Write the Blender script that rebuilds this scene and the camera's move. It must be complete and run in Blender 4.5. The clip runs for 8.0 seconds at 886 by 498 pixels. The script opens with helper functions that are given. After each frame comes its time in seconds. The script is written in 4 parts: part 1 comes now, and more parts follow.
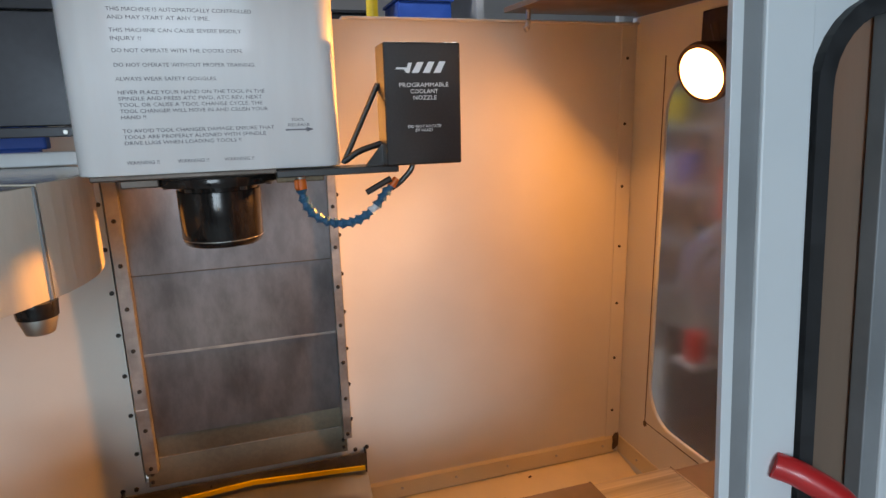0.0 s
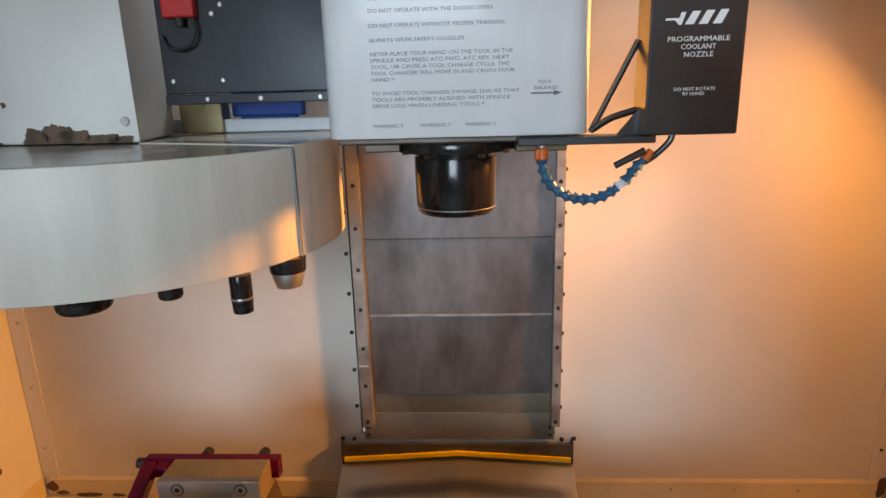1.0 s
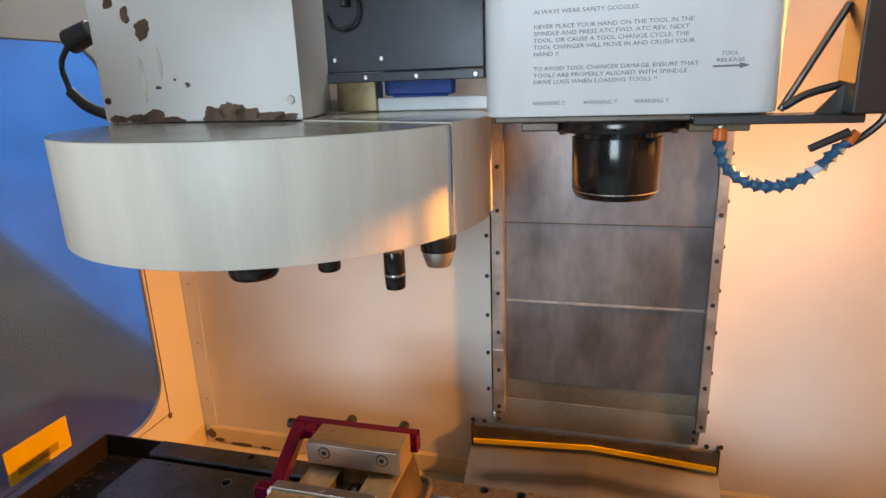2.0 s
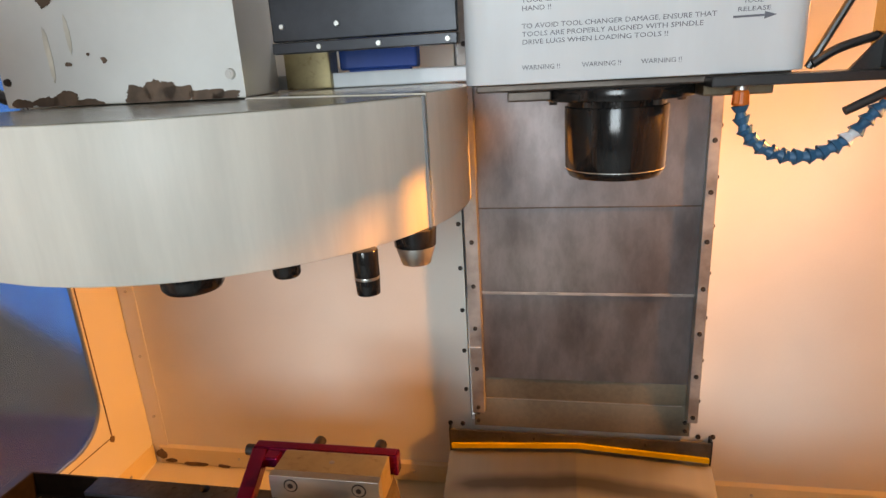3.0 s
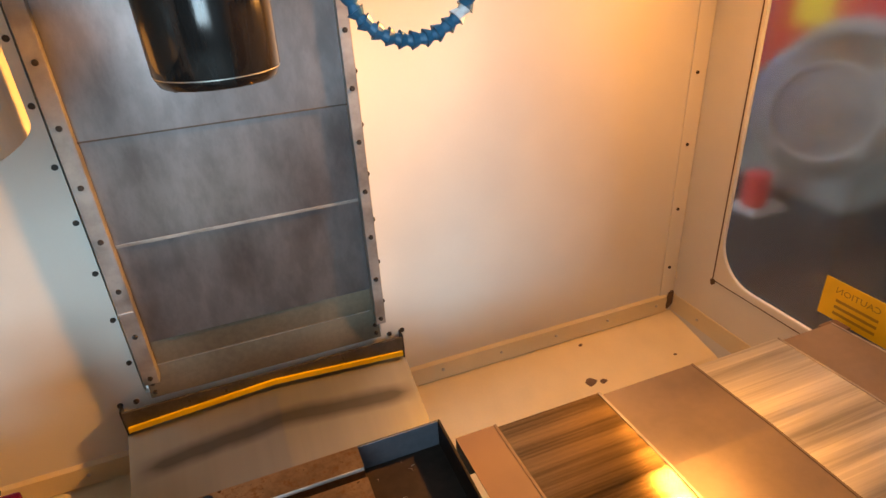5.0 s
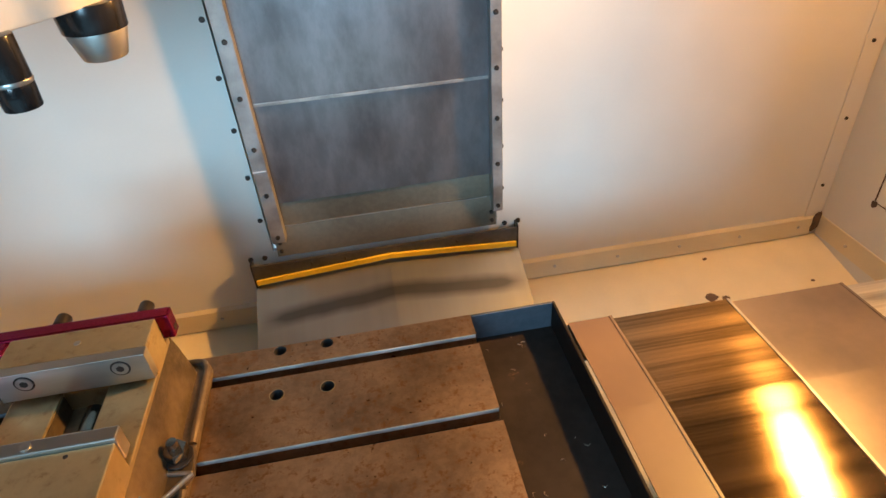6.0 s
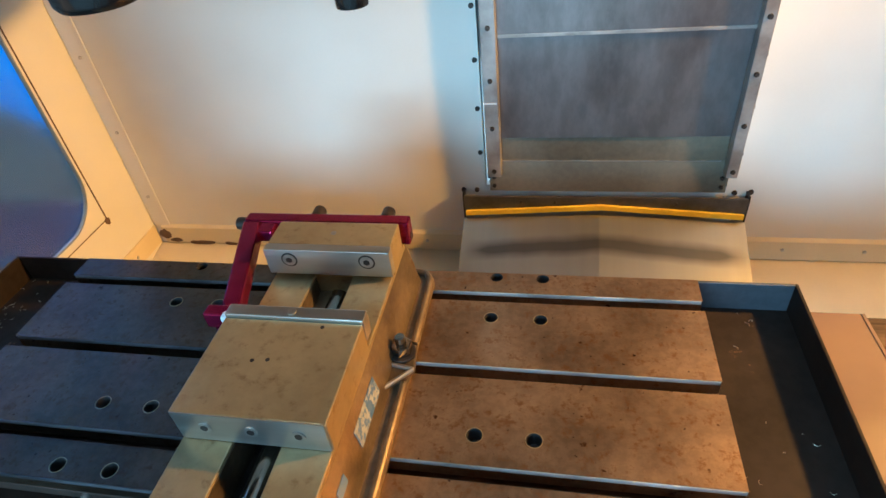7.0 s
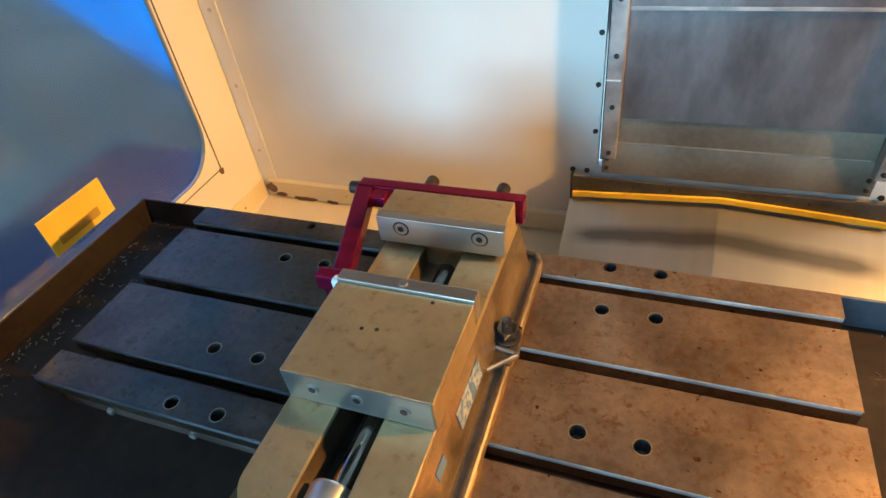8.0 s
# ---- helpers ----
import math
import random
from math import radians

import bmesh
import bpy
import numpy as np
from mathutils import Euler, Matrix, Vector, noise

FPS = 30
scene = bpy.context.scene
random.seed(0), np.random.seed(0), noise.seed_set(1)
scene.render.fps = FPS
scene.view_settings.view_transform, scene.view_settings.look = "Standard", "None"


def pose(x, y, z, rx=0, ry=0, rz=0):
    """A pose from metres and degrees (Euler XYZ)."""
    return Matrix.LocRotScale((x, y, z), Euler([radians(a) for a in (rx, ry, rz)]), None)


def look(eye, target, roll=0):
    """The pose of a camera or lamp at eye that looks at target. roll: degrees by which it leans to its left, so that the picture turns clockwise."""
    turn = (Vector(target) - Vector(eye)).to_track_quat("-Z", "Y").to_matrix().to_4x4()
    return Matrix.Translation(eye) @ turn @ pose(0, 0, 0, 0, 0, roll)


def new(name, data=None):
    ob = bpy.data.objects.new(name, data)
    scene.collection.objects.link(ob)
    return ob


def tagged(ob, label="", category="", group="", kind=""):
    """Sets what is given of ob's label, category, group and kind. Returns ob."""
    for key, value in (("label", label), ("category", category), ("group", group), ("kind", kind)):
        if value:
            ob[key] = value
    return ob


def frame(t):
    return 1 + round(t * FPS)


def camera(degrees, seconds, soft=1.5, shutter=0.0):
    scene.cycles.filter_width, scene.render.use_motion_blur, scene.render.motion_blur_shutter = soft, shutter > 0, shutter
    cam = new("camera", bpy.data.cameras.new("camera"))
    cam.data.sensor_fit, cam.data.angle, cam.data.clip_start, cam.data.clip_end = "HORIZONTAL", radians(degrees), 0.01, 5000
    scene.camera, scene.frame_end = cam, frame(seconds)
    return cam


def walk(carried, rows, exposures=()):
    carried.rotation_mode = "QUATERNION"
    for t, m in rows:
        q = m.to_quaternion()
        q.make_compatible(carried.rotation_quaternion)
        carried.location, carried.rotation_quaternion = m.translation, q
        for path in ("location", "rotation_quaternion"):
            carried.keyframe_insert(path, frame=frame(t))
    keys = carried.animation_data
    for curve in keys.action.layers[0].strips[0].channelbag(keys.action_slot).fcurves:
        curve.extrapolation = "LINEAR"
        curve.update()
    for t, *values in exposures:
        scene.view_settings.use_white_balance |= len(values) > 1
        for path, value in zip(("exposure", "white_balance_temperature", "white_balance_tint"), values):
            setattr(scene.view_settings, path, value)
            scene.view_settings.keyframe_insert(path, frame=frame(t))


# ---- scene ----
cam = camera(73.7, 8.0)
PATH = [
    (0, (-0.004, -0.758, 1.578), (0.568, 1.105, 1.128), -1.4),
    (0.5, (-0.028, -0.7, 1.571), (0.219, 1.225, 1.089), -1.3),
    (1, (-0.041, -0.671, 1.56), (-0.141, 1.262, 1.056), -1.6),
    (1.5, (-0.068, -0.667, 1.558), (-0.476, 1.22, 1.034), -1.7),
    (1.7, (-0.071, -0.66, 1.558), (-0.579, 1.199, 1.025), -1.9),
    (2.8, (-0.13, -0.584, 1.528), (-0.611, 1.273, 0.961), -3.2),
    (3, (-0.138, -0.543, 1.529), (-0.504, 1.332, 0.937), -3.3),
    (3.5, (-0.151, -0.462, 1.541), (-0.124, 1.432, 0.899), -3.4),
    (4, (-0.121, -0.431, 1.541), (0.293, 1.392, 0.83), -3.5),
    (4.2, (-0.097, -0.439, 1.522), (0.423, 1.352, 0.8), -4.0),
    (5.3, (-0.07, -0.412, 1.489), (0.519, 1.2, 0.461), -2.9),
    (5.5, (-0.075, -0.41, 1.471), (0.416, 1.202, 0.394), -3.4),
    (6, (-0.101, -0.418, 1.443), (0.103, 1.196, 0.28), -4.5),
    (6.5, (-0.146, -0.427, 1.431), (-0.263, 1.154, 0.212), -6.0),
    (7, (-0.174, -0.426, 1.431), (-0.55, 1.094, 0.187), -7.1),
    (7.5, (-0.196, -0.415, 1.431), (-0.74, 1.034, 0.164), -7.8),
    (8, (-0.216, -0.41, 1.426), (-0.849, 0.979, 0.134), -8.2),
]
walk(cam, [(t, look(eye, target, roll)) for t, eye, target, roll in PATH],
     exposures=((0.0, -0.28, 8300, 27), (1.7, 0.12, 8300, 27), (3.0, 0.25, 9300, 29), (4.2, 0.25, 8700, 25), (5.5, 0.45, 6700, 10), (6.5, 0.62, 5500, -1), (8.0, 0.92, 5500, -2)))

# ---------------------------------------------------------------- world and light
world = bpy.data.worlds.new("sky")
scene.world = world
world.use_nodes = True
wn = world.node_tree
sky = wn.nodes.new("ShaderNodeTexSky")
sky.sky_type, sky.sun_disc, sky.sun_elevation, sky.sun_rotation = "NISHITA", False, radians(38), radians(190)
wn.links.new(sky.outputs[0], wn.nodes["Background"].inputs[0])
wn.nodes["Background"].inputs[1].default_value = 0.10


def lamp(name, kind, energy, colour, m, **more):
    data = bpy.data.lights.new(name, kind)
    data.energy, data.color = energy, colour
    for key, value in more.items():
        if key == "size":
            data.size = value
        elif key == "size_y":
            data.shape, data.size_y = "RECTANGLE", value
        elif key == "disk":
            data.shape, data.size = "DISK", value
        elif key == "cone":
            data.spot_size, data.spot_blend, data.shadow_soft_size = value, 1.0, 0.035
    ob = new(name, data)
    ob.matrix_world = m
    return ob


# daylight through the workshop's large window, in front of the machine
lamp("daylight", "AREA", 145, (0.43, 0.75, 1.0), look((-0.6, -4.38, 2.1), (-0.6, 0.3, 1.75)), size=1.6, size_y=1.5)
# strip lights on the workshop's ceiling
STRIPS = [(-0.5, -0.9, 3.55), (1.2, 2.2, 3.55), (-1.2, 2.3, 3.55)]
for (x, y, z), watts in zip(STRIPS, (10, 34, 95)):
    lamp("strip_light_glow", "AREA", watts, (0.66, 0.86, 1.0), look((x, y, z), (x, y + 0.001, 0)), size=1.4, size_y=0.12)
# the machine's own halogen work lamp
LAMP_AT, LAMP_AIM = Vector((0.905, 0.318, 1.644)), Vector((-0.92, -0.12, -0.37)).normalized()
BEAM = Vector((-0.90, -0.15, -0.41)).normalized()
lamp("work_lamp_beam", "SPOT", 112, (1.0, 0.46, 0.10), look(LAMP_AT + LAMP_AIM * 0.02, LAMP_AT + LAMP_AIM * 0.02 + BEAM), cone=radians(84))
# what its lens scatters to all sides
lamp("work_lamp_spill", "AREA", 6.0, (1.0, 0.42, 0.08), look(LAMP_AT + LAMP_AIM * 0.034, LAMP_AT + LAMP_AIM * 0.034 + Vector((-0.64, -0.30, -0.71))), disk=0.07)

# ---------------------------------------------------------------- materials


def material(name, colour, rough=0.5, metal=0.0, vary=0.12, scale=9.0, bump=0.0, fine=60.0, stretch=(1, 1, 1),
             spots=None, spot_scale=14.0, spot_level=0.62, rough_vary=0.12, transmission=0.0, coat=0.0, random_tint=0.0, grain_detail=6.0, spot_soft=0.05):
    """A painted or metal surface: colour with broad and fine variation, uneven gloss, spots of wear, fine relief."""
    mat = bpy.data.materials.new(name)
    mat.use_nodes = True
    nt = mat.node_tree
    n, link = nt.nodes, nt.links.new
    b = n["Principled BSDF"]
    co = n.new("ShaderNodeTexCoord")
    mp = n.new("ShaderNodeMapping")
    mp.inputs["Scale"].default_value = stretch
    link(co.outputs["Object"], mp.inputs[0])

    def noise_tex(sc, detail=5.0, rough_n=0.6):
        t = n.new("ShaderNodeTexNoise")
        t.inputs["Scale"].default_value, t.inputs["Detail"].default_value = sc, detail
        t.inputs["Roughness"].default_value = rough_n
        link(mp.outputs[0], t.inputs["Vector"])
        return t

    def ramp(src, lo, hi, a=0.0, z=1.0):
        r = n.new("ShaderNodeMapRange")
        r.inputs[1].default_value, r.inputs[2].default_value = lo, hi
        r.inputs[3].default_value, r.inputs[4].default_value = a, z
        r.interpolation_type = "SMOOTHERSTEP"
        link(src, r.inputs[0])
        return r.outputs[0]

    def mix(fac, a, z, blend="MIX"):
        m = n.new("ShaderNodeMix")
        m.data_type, m.blend_type = "RGBA", blend
        for sock, v in ((m.inputs[0], fac), (m.inputs[6], a), (m.inputs[7], z)):
            if isinstance(v, (int, float)):
                sock.default_value = v
            elif isinstance(v, tuple):
                sock.default_value = (*v, 1)
            else:
                link(v, sock)
        return m.outputs[2]

    broad, grain = noise_tex(scale, 3.0, 0.5), noise_tex(fine, grain_detail, 0.65)
    dark = tuple(c * (1 - 1.6 * vary) for c in colour)
    light = tuple(min(1, c * (1 + vary)) for c in colour)
    col = mix(ramp(broad.outputs[0], 0.22, 0.78), dark, light)
    col = mix(0.35 * min(1, vary * 5), col, mix(ramp(grain.outputs[0], 0.3, 0.7), dark, light))
    if random_tint:
        info = n.new("ShaderNodeObjectInfo")
        col = mix(ramp(info.outputs["Random"], 0, 1, 0, random_tint), col, tuple(c * 0.55 for c in colour))
    if spots:
        sp = noise_tex(spot_scale, 8.0, 0.7)
        col = mix(ramp(sp.outputs[0], spot_level, spot_level + spot_soft), col, spots)
    link(col, b.inputs["Base Color"])
    b.inputs["Metallic"].default_value = metal
    # a surface is either glossy or satin all over
    lo, hi = max(0.03, rough - rough_vary), min(1, rough + rough_vary)
    if lo < 0.285 < hi:
        lo, hi = (0.29, max(hi, 0.29 + 1.4 * rough_vary)) if rough > 0.225 else (lo, 0.265)
    link(ramp(broad.outputs[0], 0.2, 0.8, lo, hi), b.inputs["Roughness"])
    b.inputs["Transmission Weight"].default_value = transmission
    b.inputs["Coat Weight"].default_value = coat
    if bump:
        bp = n.new("ShaderNodeBump")
        bp.inputs["Strength"].default_value, bp.inputs["Distance"].default_value = bump, 0.002
        link(grain.outputs[0], bp.inputs["Height"])
        link(bp.outputs[0], b.inputs["Normal"])
    return mat


def glow(name, colour, strength):
    mat = bpy.data.materials.new(name)
    mat.use_nodes = True
    b = mat.node_tree.nodes["Principled BSDF"]
    b.inputs["Base Color"].default_value = (*colour, 1)
    b.inputs["Emission Color"].default_value = (*colour, 1)
    b.inputs["Emission Strength"].default_value = strength
    return mat


CREAM = material("cream_paint", (0.72, 0.69, 0.63), 0.44, vary=0.05, scale=3, bump=0.03, fine=220, rough_vary=0.01)
CREAM_WORN = material("worn_cream_paint", (0.72, 0.61, 0.40), 0.36, rough_vary=0.02, vary=0.07, scale=5, bump=0.06, fine=160,
                      spots=(0.10, 0.06, 0.035), spot_scale=9, spot_level=0.70)
HEAD = material("light_grey_paint", (0.70, 0.72, 0.73), 0.24, vary=0.05, scale=5, stretch=(3, 3, 0.4), coat=0.2)
DRUM = material("stained_grey_paint", (0.66, 0.615, 0.54), 0.50, vary=0.09, scale=5, stretch=(2.5, 2.5, 0.3), coat=0.03,
                rough_vary=0.04)
GRIMY = material("oily_grey_paint", (0.24, 0.21, 0.17), 0.20, vary=0.25, scale=6, rough_vary=0.06)
CHIPPED = material("chipped_white_paint", (0.68, 0.68, 0.65), 0.38, vary=0.06, scale=4,
                   spots=(0.13, 0.075, 0.045), spot_scale=8, spot_level=0.705)
BARE = material("rusty_bare_metal", (0.12, 0.07, 0.045), 0.6, vary=0.3, scale=40)
# stains, plus broad clouds that paint in soft reflections
PANEL = material("stained_reflection_clouded_steel", (0.22, 0.205, 0.21), 0.31, 0.8, vary=0.22, scale=8, stretch=(1, 1, 0.45), fine=45,
                 bump=0.03, rough_vary=0.08)
PANEL_LOW = material("coolant_stained_steel", (0.22, 0.185, 0.135), 0.40, 0.65, vary=0.18, scale=5, fine=90, bump=0.03)
FRAME = material("galvanised_angle", (0.40, 0.37, 0.35), 0.42, 0.7, vary=0.18, scale=20, bump=0.05)
IRON = material("rust_stained_cast_iron", (0.33, 0.215, 0.125), 0.33, 0.86, vary=0.27, scale=12, fine=90, bump=0.05,
                spots=(0.245, 0.125, 0.055), spot_scale=95, spot_level=0.50, spot_soft=0.16, rough_vary=0.05)


def reflection_dark(mat, colour, x0, x1, wander=0.10):
    """Paints a dark reflection: multiplies the colour on one side of a ragged border along x."""
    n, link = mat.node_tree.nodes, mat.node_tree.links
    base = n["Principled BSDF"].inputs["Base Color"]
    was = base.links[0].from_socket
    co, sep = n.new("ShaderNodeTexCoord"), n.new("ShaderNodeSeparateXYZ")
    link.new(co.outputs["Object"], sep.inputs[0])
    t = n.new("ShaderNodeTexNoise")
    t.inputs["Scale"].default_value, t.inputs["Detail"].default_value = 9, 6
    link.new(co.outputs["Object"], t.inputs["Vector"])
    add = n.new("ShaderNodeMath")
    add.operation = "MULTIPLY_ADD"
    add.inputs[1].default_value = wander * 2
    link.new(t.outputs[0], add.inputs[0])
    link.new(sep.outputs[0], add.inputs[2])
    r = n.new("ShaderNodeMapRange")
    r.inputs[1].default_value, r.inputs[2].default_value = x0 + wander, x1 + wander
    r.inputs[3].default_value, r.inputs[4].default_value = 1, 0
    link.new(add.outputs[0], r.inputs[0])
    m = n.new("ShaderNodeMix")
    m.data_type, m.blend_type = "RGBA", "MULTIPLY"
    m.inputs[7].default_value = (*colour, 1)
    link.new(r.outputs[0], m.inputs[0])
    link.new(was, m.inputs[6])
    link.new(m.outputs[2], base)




def specks(mat, colour, size, level):
    """Small dark pits of rust."""
    n, link = mat.node_tree.nodes, mat.node_tree.links
    base = n["Principled BSDF"].inputs["Base Color"]
    co, t, r, m = (n.new(k) for k in ("ShaderNodeTexCoord", "ShaderNodeTexNoise", "ShaderNodeMapRange", "ShaderNodeMix"))
    t.inputs["Scale"].default_value, t.inputs["Detail"].default_value = size, 3
    link.new(co.outputs["Object"], t.inputs["Vector"])
    r.inputs[1].default_value, r.inputs[2].default_value = level, level + 0.04
    link.new(t.outputs[0], r.inputs[0])
    m.data_type = "RGBA"
    m.inputs[7].default_value = (*colour, 1)
    link.new(r.outputs[0], m.inputs[0])
    link.new(base.links[0].from_socket, m.inputs[6])
    link.new(m.outputs[2], base)


specks(IRON, (0.05, 0.02, 0.012), 150, 0.69)
specks(IRON, (0.10, 0.04, 0.015), 60, 0.69)
# dark reflection of the left window, painted into the table beyond the vise
reflection_dark(IRON, (0.33, 0.38, 0.48), -0.50, -0.40, 0.05)
IRON_DARK = material("dark_cast_iron", (0.12, 0.09, 0.075), 0.45, 0.6, vary=0.25, scale=14, bump=0.1)
GROUND = material("ground_slot_steel", (0.78, 0.76, 0.72), 0.42, 0.75, vary=0.3, scale=20, stretch=(0.4, 1, 1))
# the same painted dark reflection on the slot flanks
reflection_dark(GROUND, (0.22, 0.23, 0.27), -0.50, -0.40, 0.05)
TRAY = material("oily_dark_sheet_steel", (0.022, 0.016, 0.013), 0.52, 0.0, rough_vary=0.04, vary=0.3, scale=7, fine=60, bump=0.04,
                spots=(0.09, 0.05, 0.025), spot_scale=30, spot_level=0.66)
TRAY_EDGE = material("blued_tray_edge", (0.09, 0.10, 0.12), 0.35, 0.6, vary=0.2, scale=9)
VISE = material("oiled_vise_steel", (0.48, 0.375, 0.205), 0.33, 0.75, vary=0.14, scale=7, fine=80, bump=0.03, rough_vary=0.03,
                spots=(0.27, 0.18, 0.085), spot_scale=55, spot_level=0.50, spot_soft=0.25)
VISE_CAST = material("oily_cast_vise_body", (0.15, 0.11, 0.07), 0.42, 0.55, vary=0.30, scale=20, fine=120, bump=0.25)
JAW = material("ground_jaw_steel", (0.50, 0.48, 0.44), 0.24, 0.92, vary=0.12, scale=9, stretch=(0.4, 1, 3))
SCREW_STEEL = material("polished_screw_steel", (0.26, 0.22, 0.18), 0.18, 0.95, vary=0.1, scale=20)
MAROON = material("maroon_anodised_aluminium", (0.27, 0.013, 0.07), 0.22, 0.8, vary=0.10, scale=30, rough_vary=0.05)
BLACK = material("black_textured_paint", (0.018, 0.017, 0.018), 0.27, vary=0.3, scale=6, bump=0.06, fine=300, coat=0.2,
                 spots=(0.12, 0.11, 0.10), spot_scale=60, spot_level=0.72)
OXIDE = material("black_oxide_steel", (0.022, 0.019, 0.018), 0.17, 0.35, vary=0.25, scale=8, stretch=(4, 4, 0.6))
DARK_PLATE = material("dark_grey_plate", (0.026, 0.027, 0.032), 0.34, 0.5, vary=0.2, scale=8, bump=0.04)
WIPER = material("grimy_wiper_plate", (0.085, 0.078, 0.072), 0.45, 0.3, vary=0.25, scale=20, fine=90)
BOLT = material("dark_bolt", (0.05, 0.04, 0.035), 0.4, 0.6, vary=0.2, scale=60)
BRIGHT_BOLT = material("zinc_bolt", (0.5, 0.48, 0.45), 0.3, 0.9, vary=0.15, scale=60)
# rubber parts; also the painted shade inside the table's holes
RUBBER_AND_SHADE = material("black_rubber_and_hole_shade", (0.02, 0.02, 0.022), 0.55, vary=0.2, scale=30)
HOSE = material("blue_hose_plastic", (0.012, 0.11, 0.21), 0.35, vary=0.12, scale=60)
ORANGE = material("orange_plastic", (0.75, 0.14, 0.015), 0.4, vary=0.1, scale=40)
RED = material("red_paint", (0.62, 0.02, 0.02), 0.25, vary=0.08, scale=20, coat=0.3)
STAIN = material("rust_run_stain", (0.66, 0.62, 0.53), 0.5, vary=0.15, scale=20)
YELLOW = material("yellow_rubber_strip", (0.86, 0.60, 0.03), 0.5, vary=0.12, scale=14, fine=80)
STICKER = material("yellow_vinyl", (0.85, 0.55, 0.03), 0.4, vary=0.05, scale=14)
INK = material("grey_ink", (0.13, 0.13, 0.15), 0.5, vary=0.05)
INK_WHITE = material("white_ink", (0.8, 0.8, 0.8), 0.5, vary=0.03)
INK_BLUE = material("blue_ink", (0.05, 0.14, 0.34), 0.45, vary=0.05)
INK_AMBER = material("brown_ink", (0.42, 0.24, 0.02), 0.45, vary=0.05)
LABEL_WORN = material("torn_label", (0.24, 0.27, 0.32), 0.5, vary=0.2, scale=120, spots=(0.04, 0.11, 0.28), spot_scale=90, spot_level=0.46, spot_soft=0.06)
PAPER = material("white_label", (0.7, 0.72, 0.75), 0.45, vary=0.06)
DOOR = material("white_door_paint", (0.66, 0.69, 0.71), 0.32, vary=0.04, scale=4, coat=0.1)
GROOVE = material("grey_door_channel", (0.26, 0.27, 0.28), 0.5, 0.2, vary=0.1)
COVER = material("brushed_way_cover_steel", (0.22, 0.15, 0.08), 0.15, 0.92, vary=0.36, scale=10, fine=70, stretch=(0.05, 4, 1),
                 rough_vary=0.02, random_tint=0.3, grain_detail=2.0)
# brushed across the travel: the gloss spreads along y
brush = COVER.node_tree.nodes.new("ShaderNodeCombineXYZ")
brush.inputs[1].default_value = 1.0
COVER.node_tree.links.new(brush.outputs[0], COVER.node_tree.nodes["Principled BSDF"].inputs["Tangent"])
COVER.node_tree.nodes["Principled BSDF"].inputs["Anisotropic"].default_value = 0.95
COVER_DULL = material("dull_way_cover_steel", (0.20, 0.155, 0.125), 0.36, 0.25, vary=0.12, scale=9, fine=60, stretch=(1, 1, 1), rough_vary=0.06, bump=0.02)
COVER_STREAK = material("streaked_way_cover_steel", (0.66, 0.64, 0.60), 0.26, 0.85, vary=0.24, scale=16, fine=60, stretch=(0.06, 3, 1), rough_vary=0.08,
                        bump=0.03, grain_detail=2.0)
# the end section's tan; on the roof it stands in for shade
END_PAINT_ROOF_SHADE = material("tan_paint_and_roof_shade", (0.15, 0.09, 0.055), 0.45, vary=0.08, scale=6, spots=(0.2, 0.13, 0.08), spot_scale=5, spot_level=0.7)
CHUTE = material("brushed_apron_steel", (0.41, 0.405, 0.375), 0.31, 0.85, vary=0.03, scale=5, fine=40, stretch=(7, 0.03, 0.03), rough_vary=0.008, grain_detail=0.0)


def wiper_reflection(mat, colour, xm, half, rise, y_mid, wide):
    """Paints the roof-shaped wiper's dark reflection as a band across the sheet."""
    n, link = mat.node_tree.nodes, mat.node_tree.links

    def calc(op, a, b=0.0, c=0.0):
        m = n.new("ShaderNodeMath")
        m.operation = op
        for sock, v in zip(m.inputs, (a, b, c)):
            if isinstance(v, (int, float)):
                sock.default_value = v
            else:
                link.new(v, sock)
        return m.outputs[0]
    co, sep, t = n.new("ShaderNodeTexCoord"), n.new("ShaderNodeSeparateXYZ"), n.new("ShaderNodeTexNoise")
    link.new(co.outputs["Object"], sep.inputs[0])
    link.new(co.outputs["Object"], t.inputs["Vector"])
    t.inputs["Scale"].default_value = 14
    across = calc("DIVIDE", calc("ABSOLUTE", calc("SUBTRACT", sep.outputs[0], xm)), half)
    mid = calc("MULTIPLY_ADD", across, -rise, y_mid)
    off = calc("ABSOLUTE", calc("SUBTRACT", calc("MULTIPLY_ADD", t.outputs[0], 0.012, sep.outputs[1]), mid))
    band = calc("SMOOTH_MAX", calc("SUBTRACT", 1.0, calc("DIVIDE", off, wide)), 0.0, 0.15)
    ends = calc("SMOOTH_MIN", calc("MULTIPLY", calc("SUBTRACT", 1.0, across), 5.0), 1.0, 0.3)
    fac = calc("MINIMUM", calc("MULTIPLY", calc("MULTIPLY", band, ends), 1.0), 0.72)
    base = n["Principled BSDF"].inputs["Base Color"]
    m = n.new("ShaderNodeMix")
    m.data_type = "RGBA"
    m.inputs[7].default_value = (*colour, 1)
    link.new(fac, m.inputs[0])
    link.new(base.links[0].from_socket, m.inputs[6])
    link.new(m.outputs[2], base)


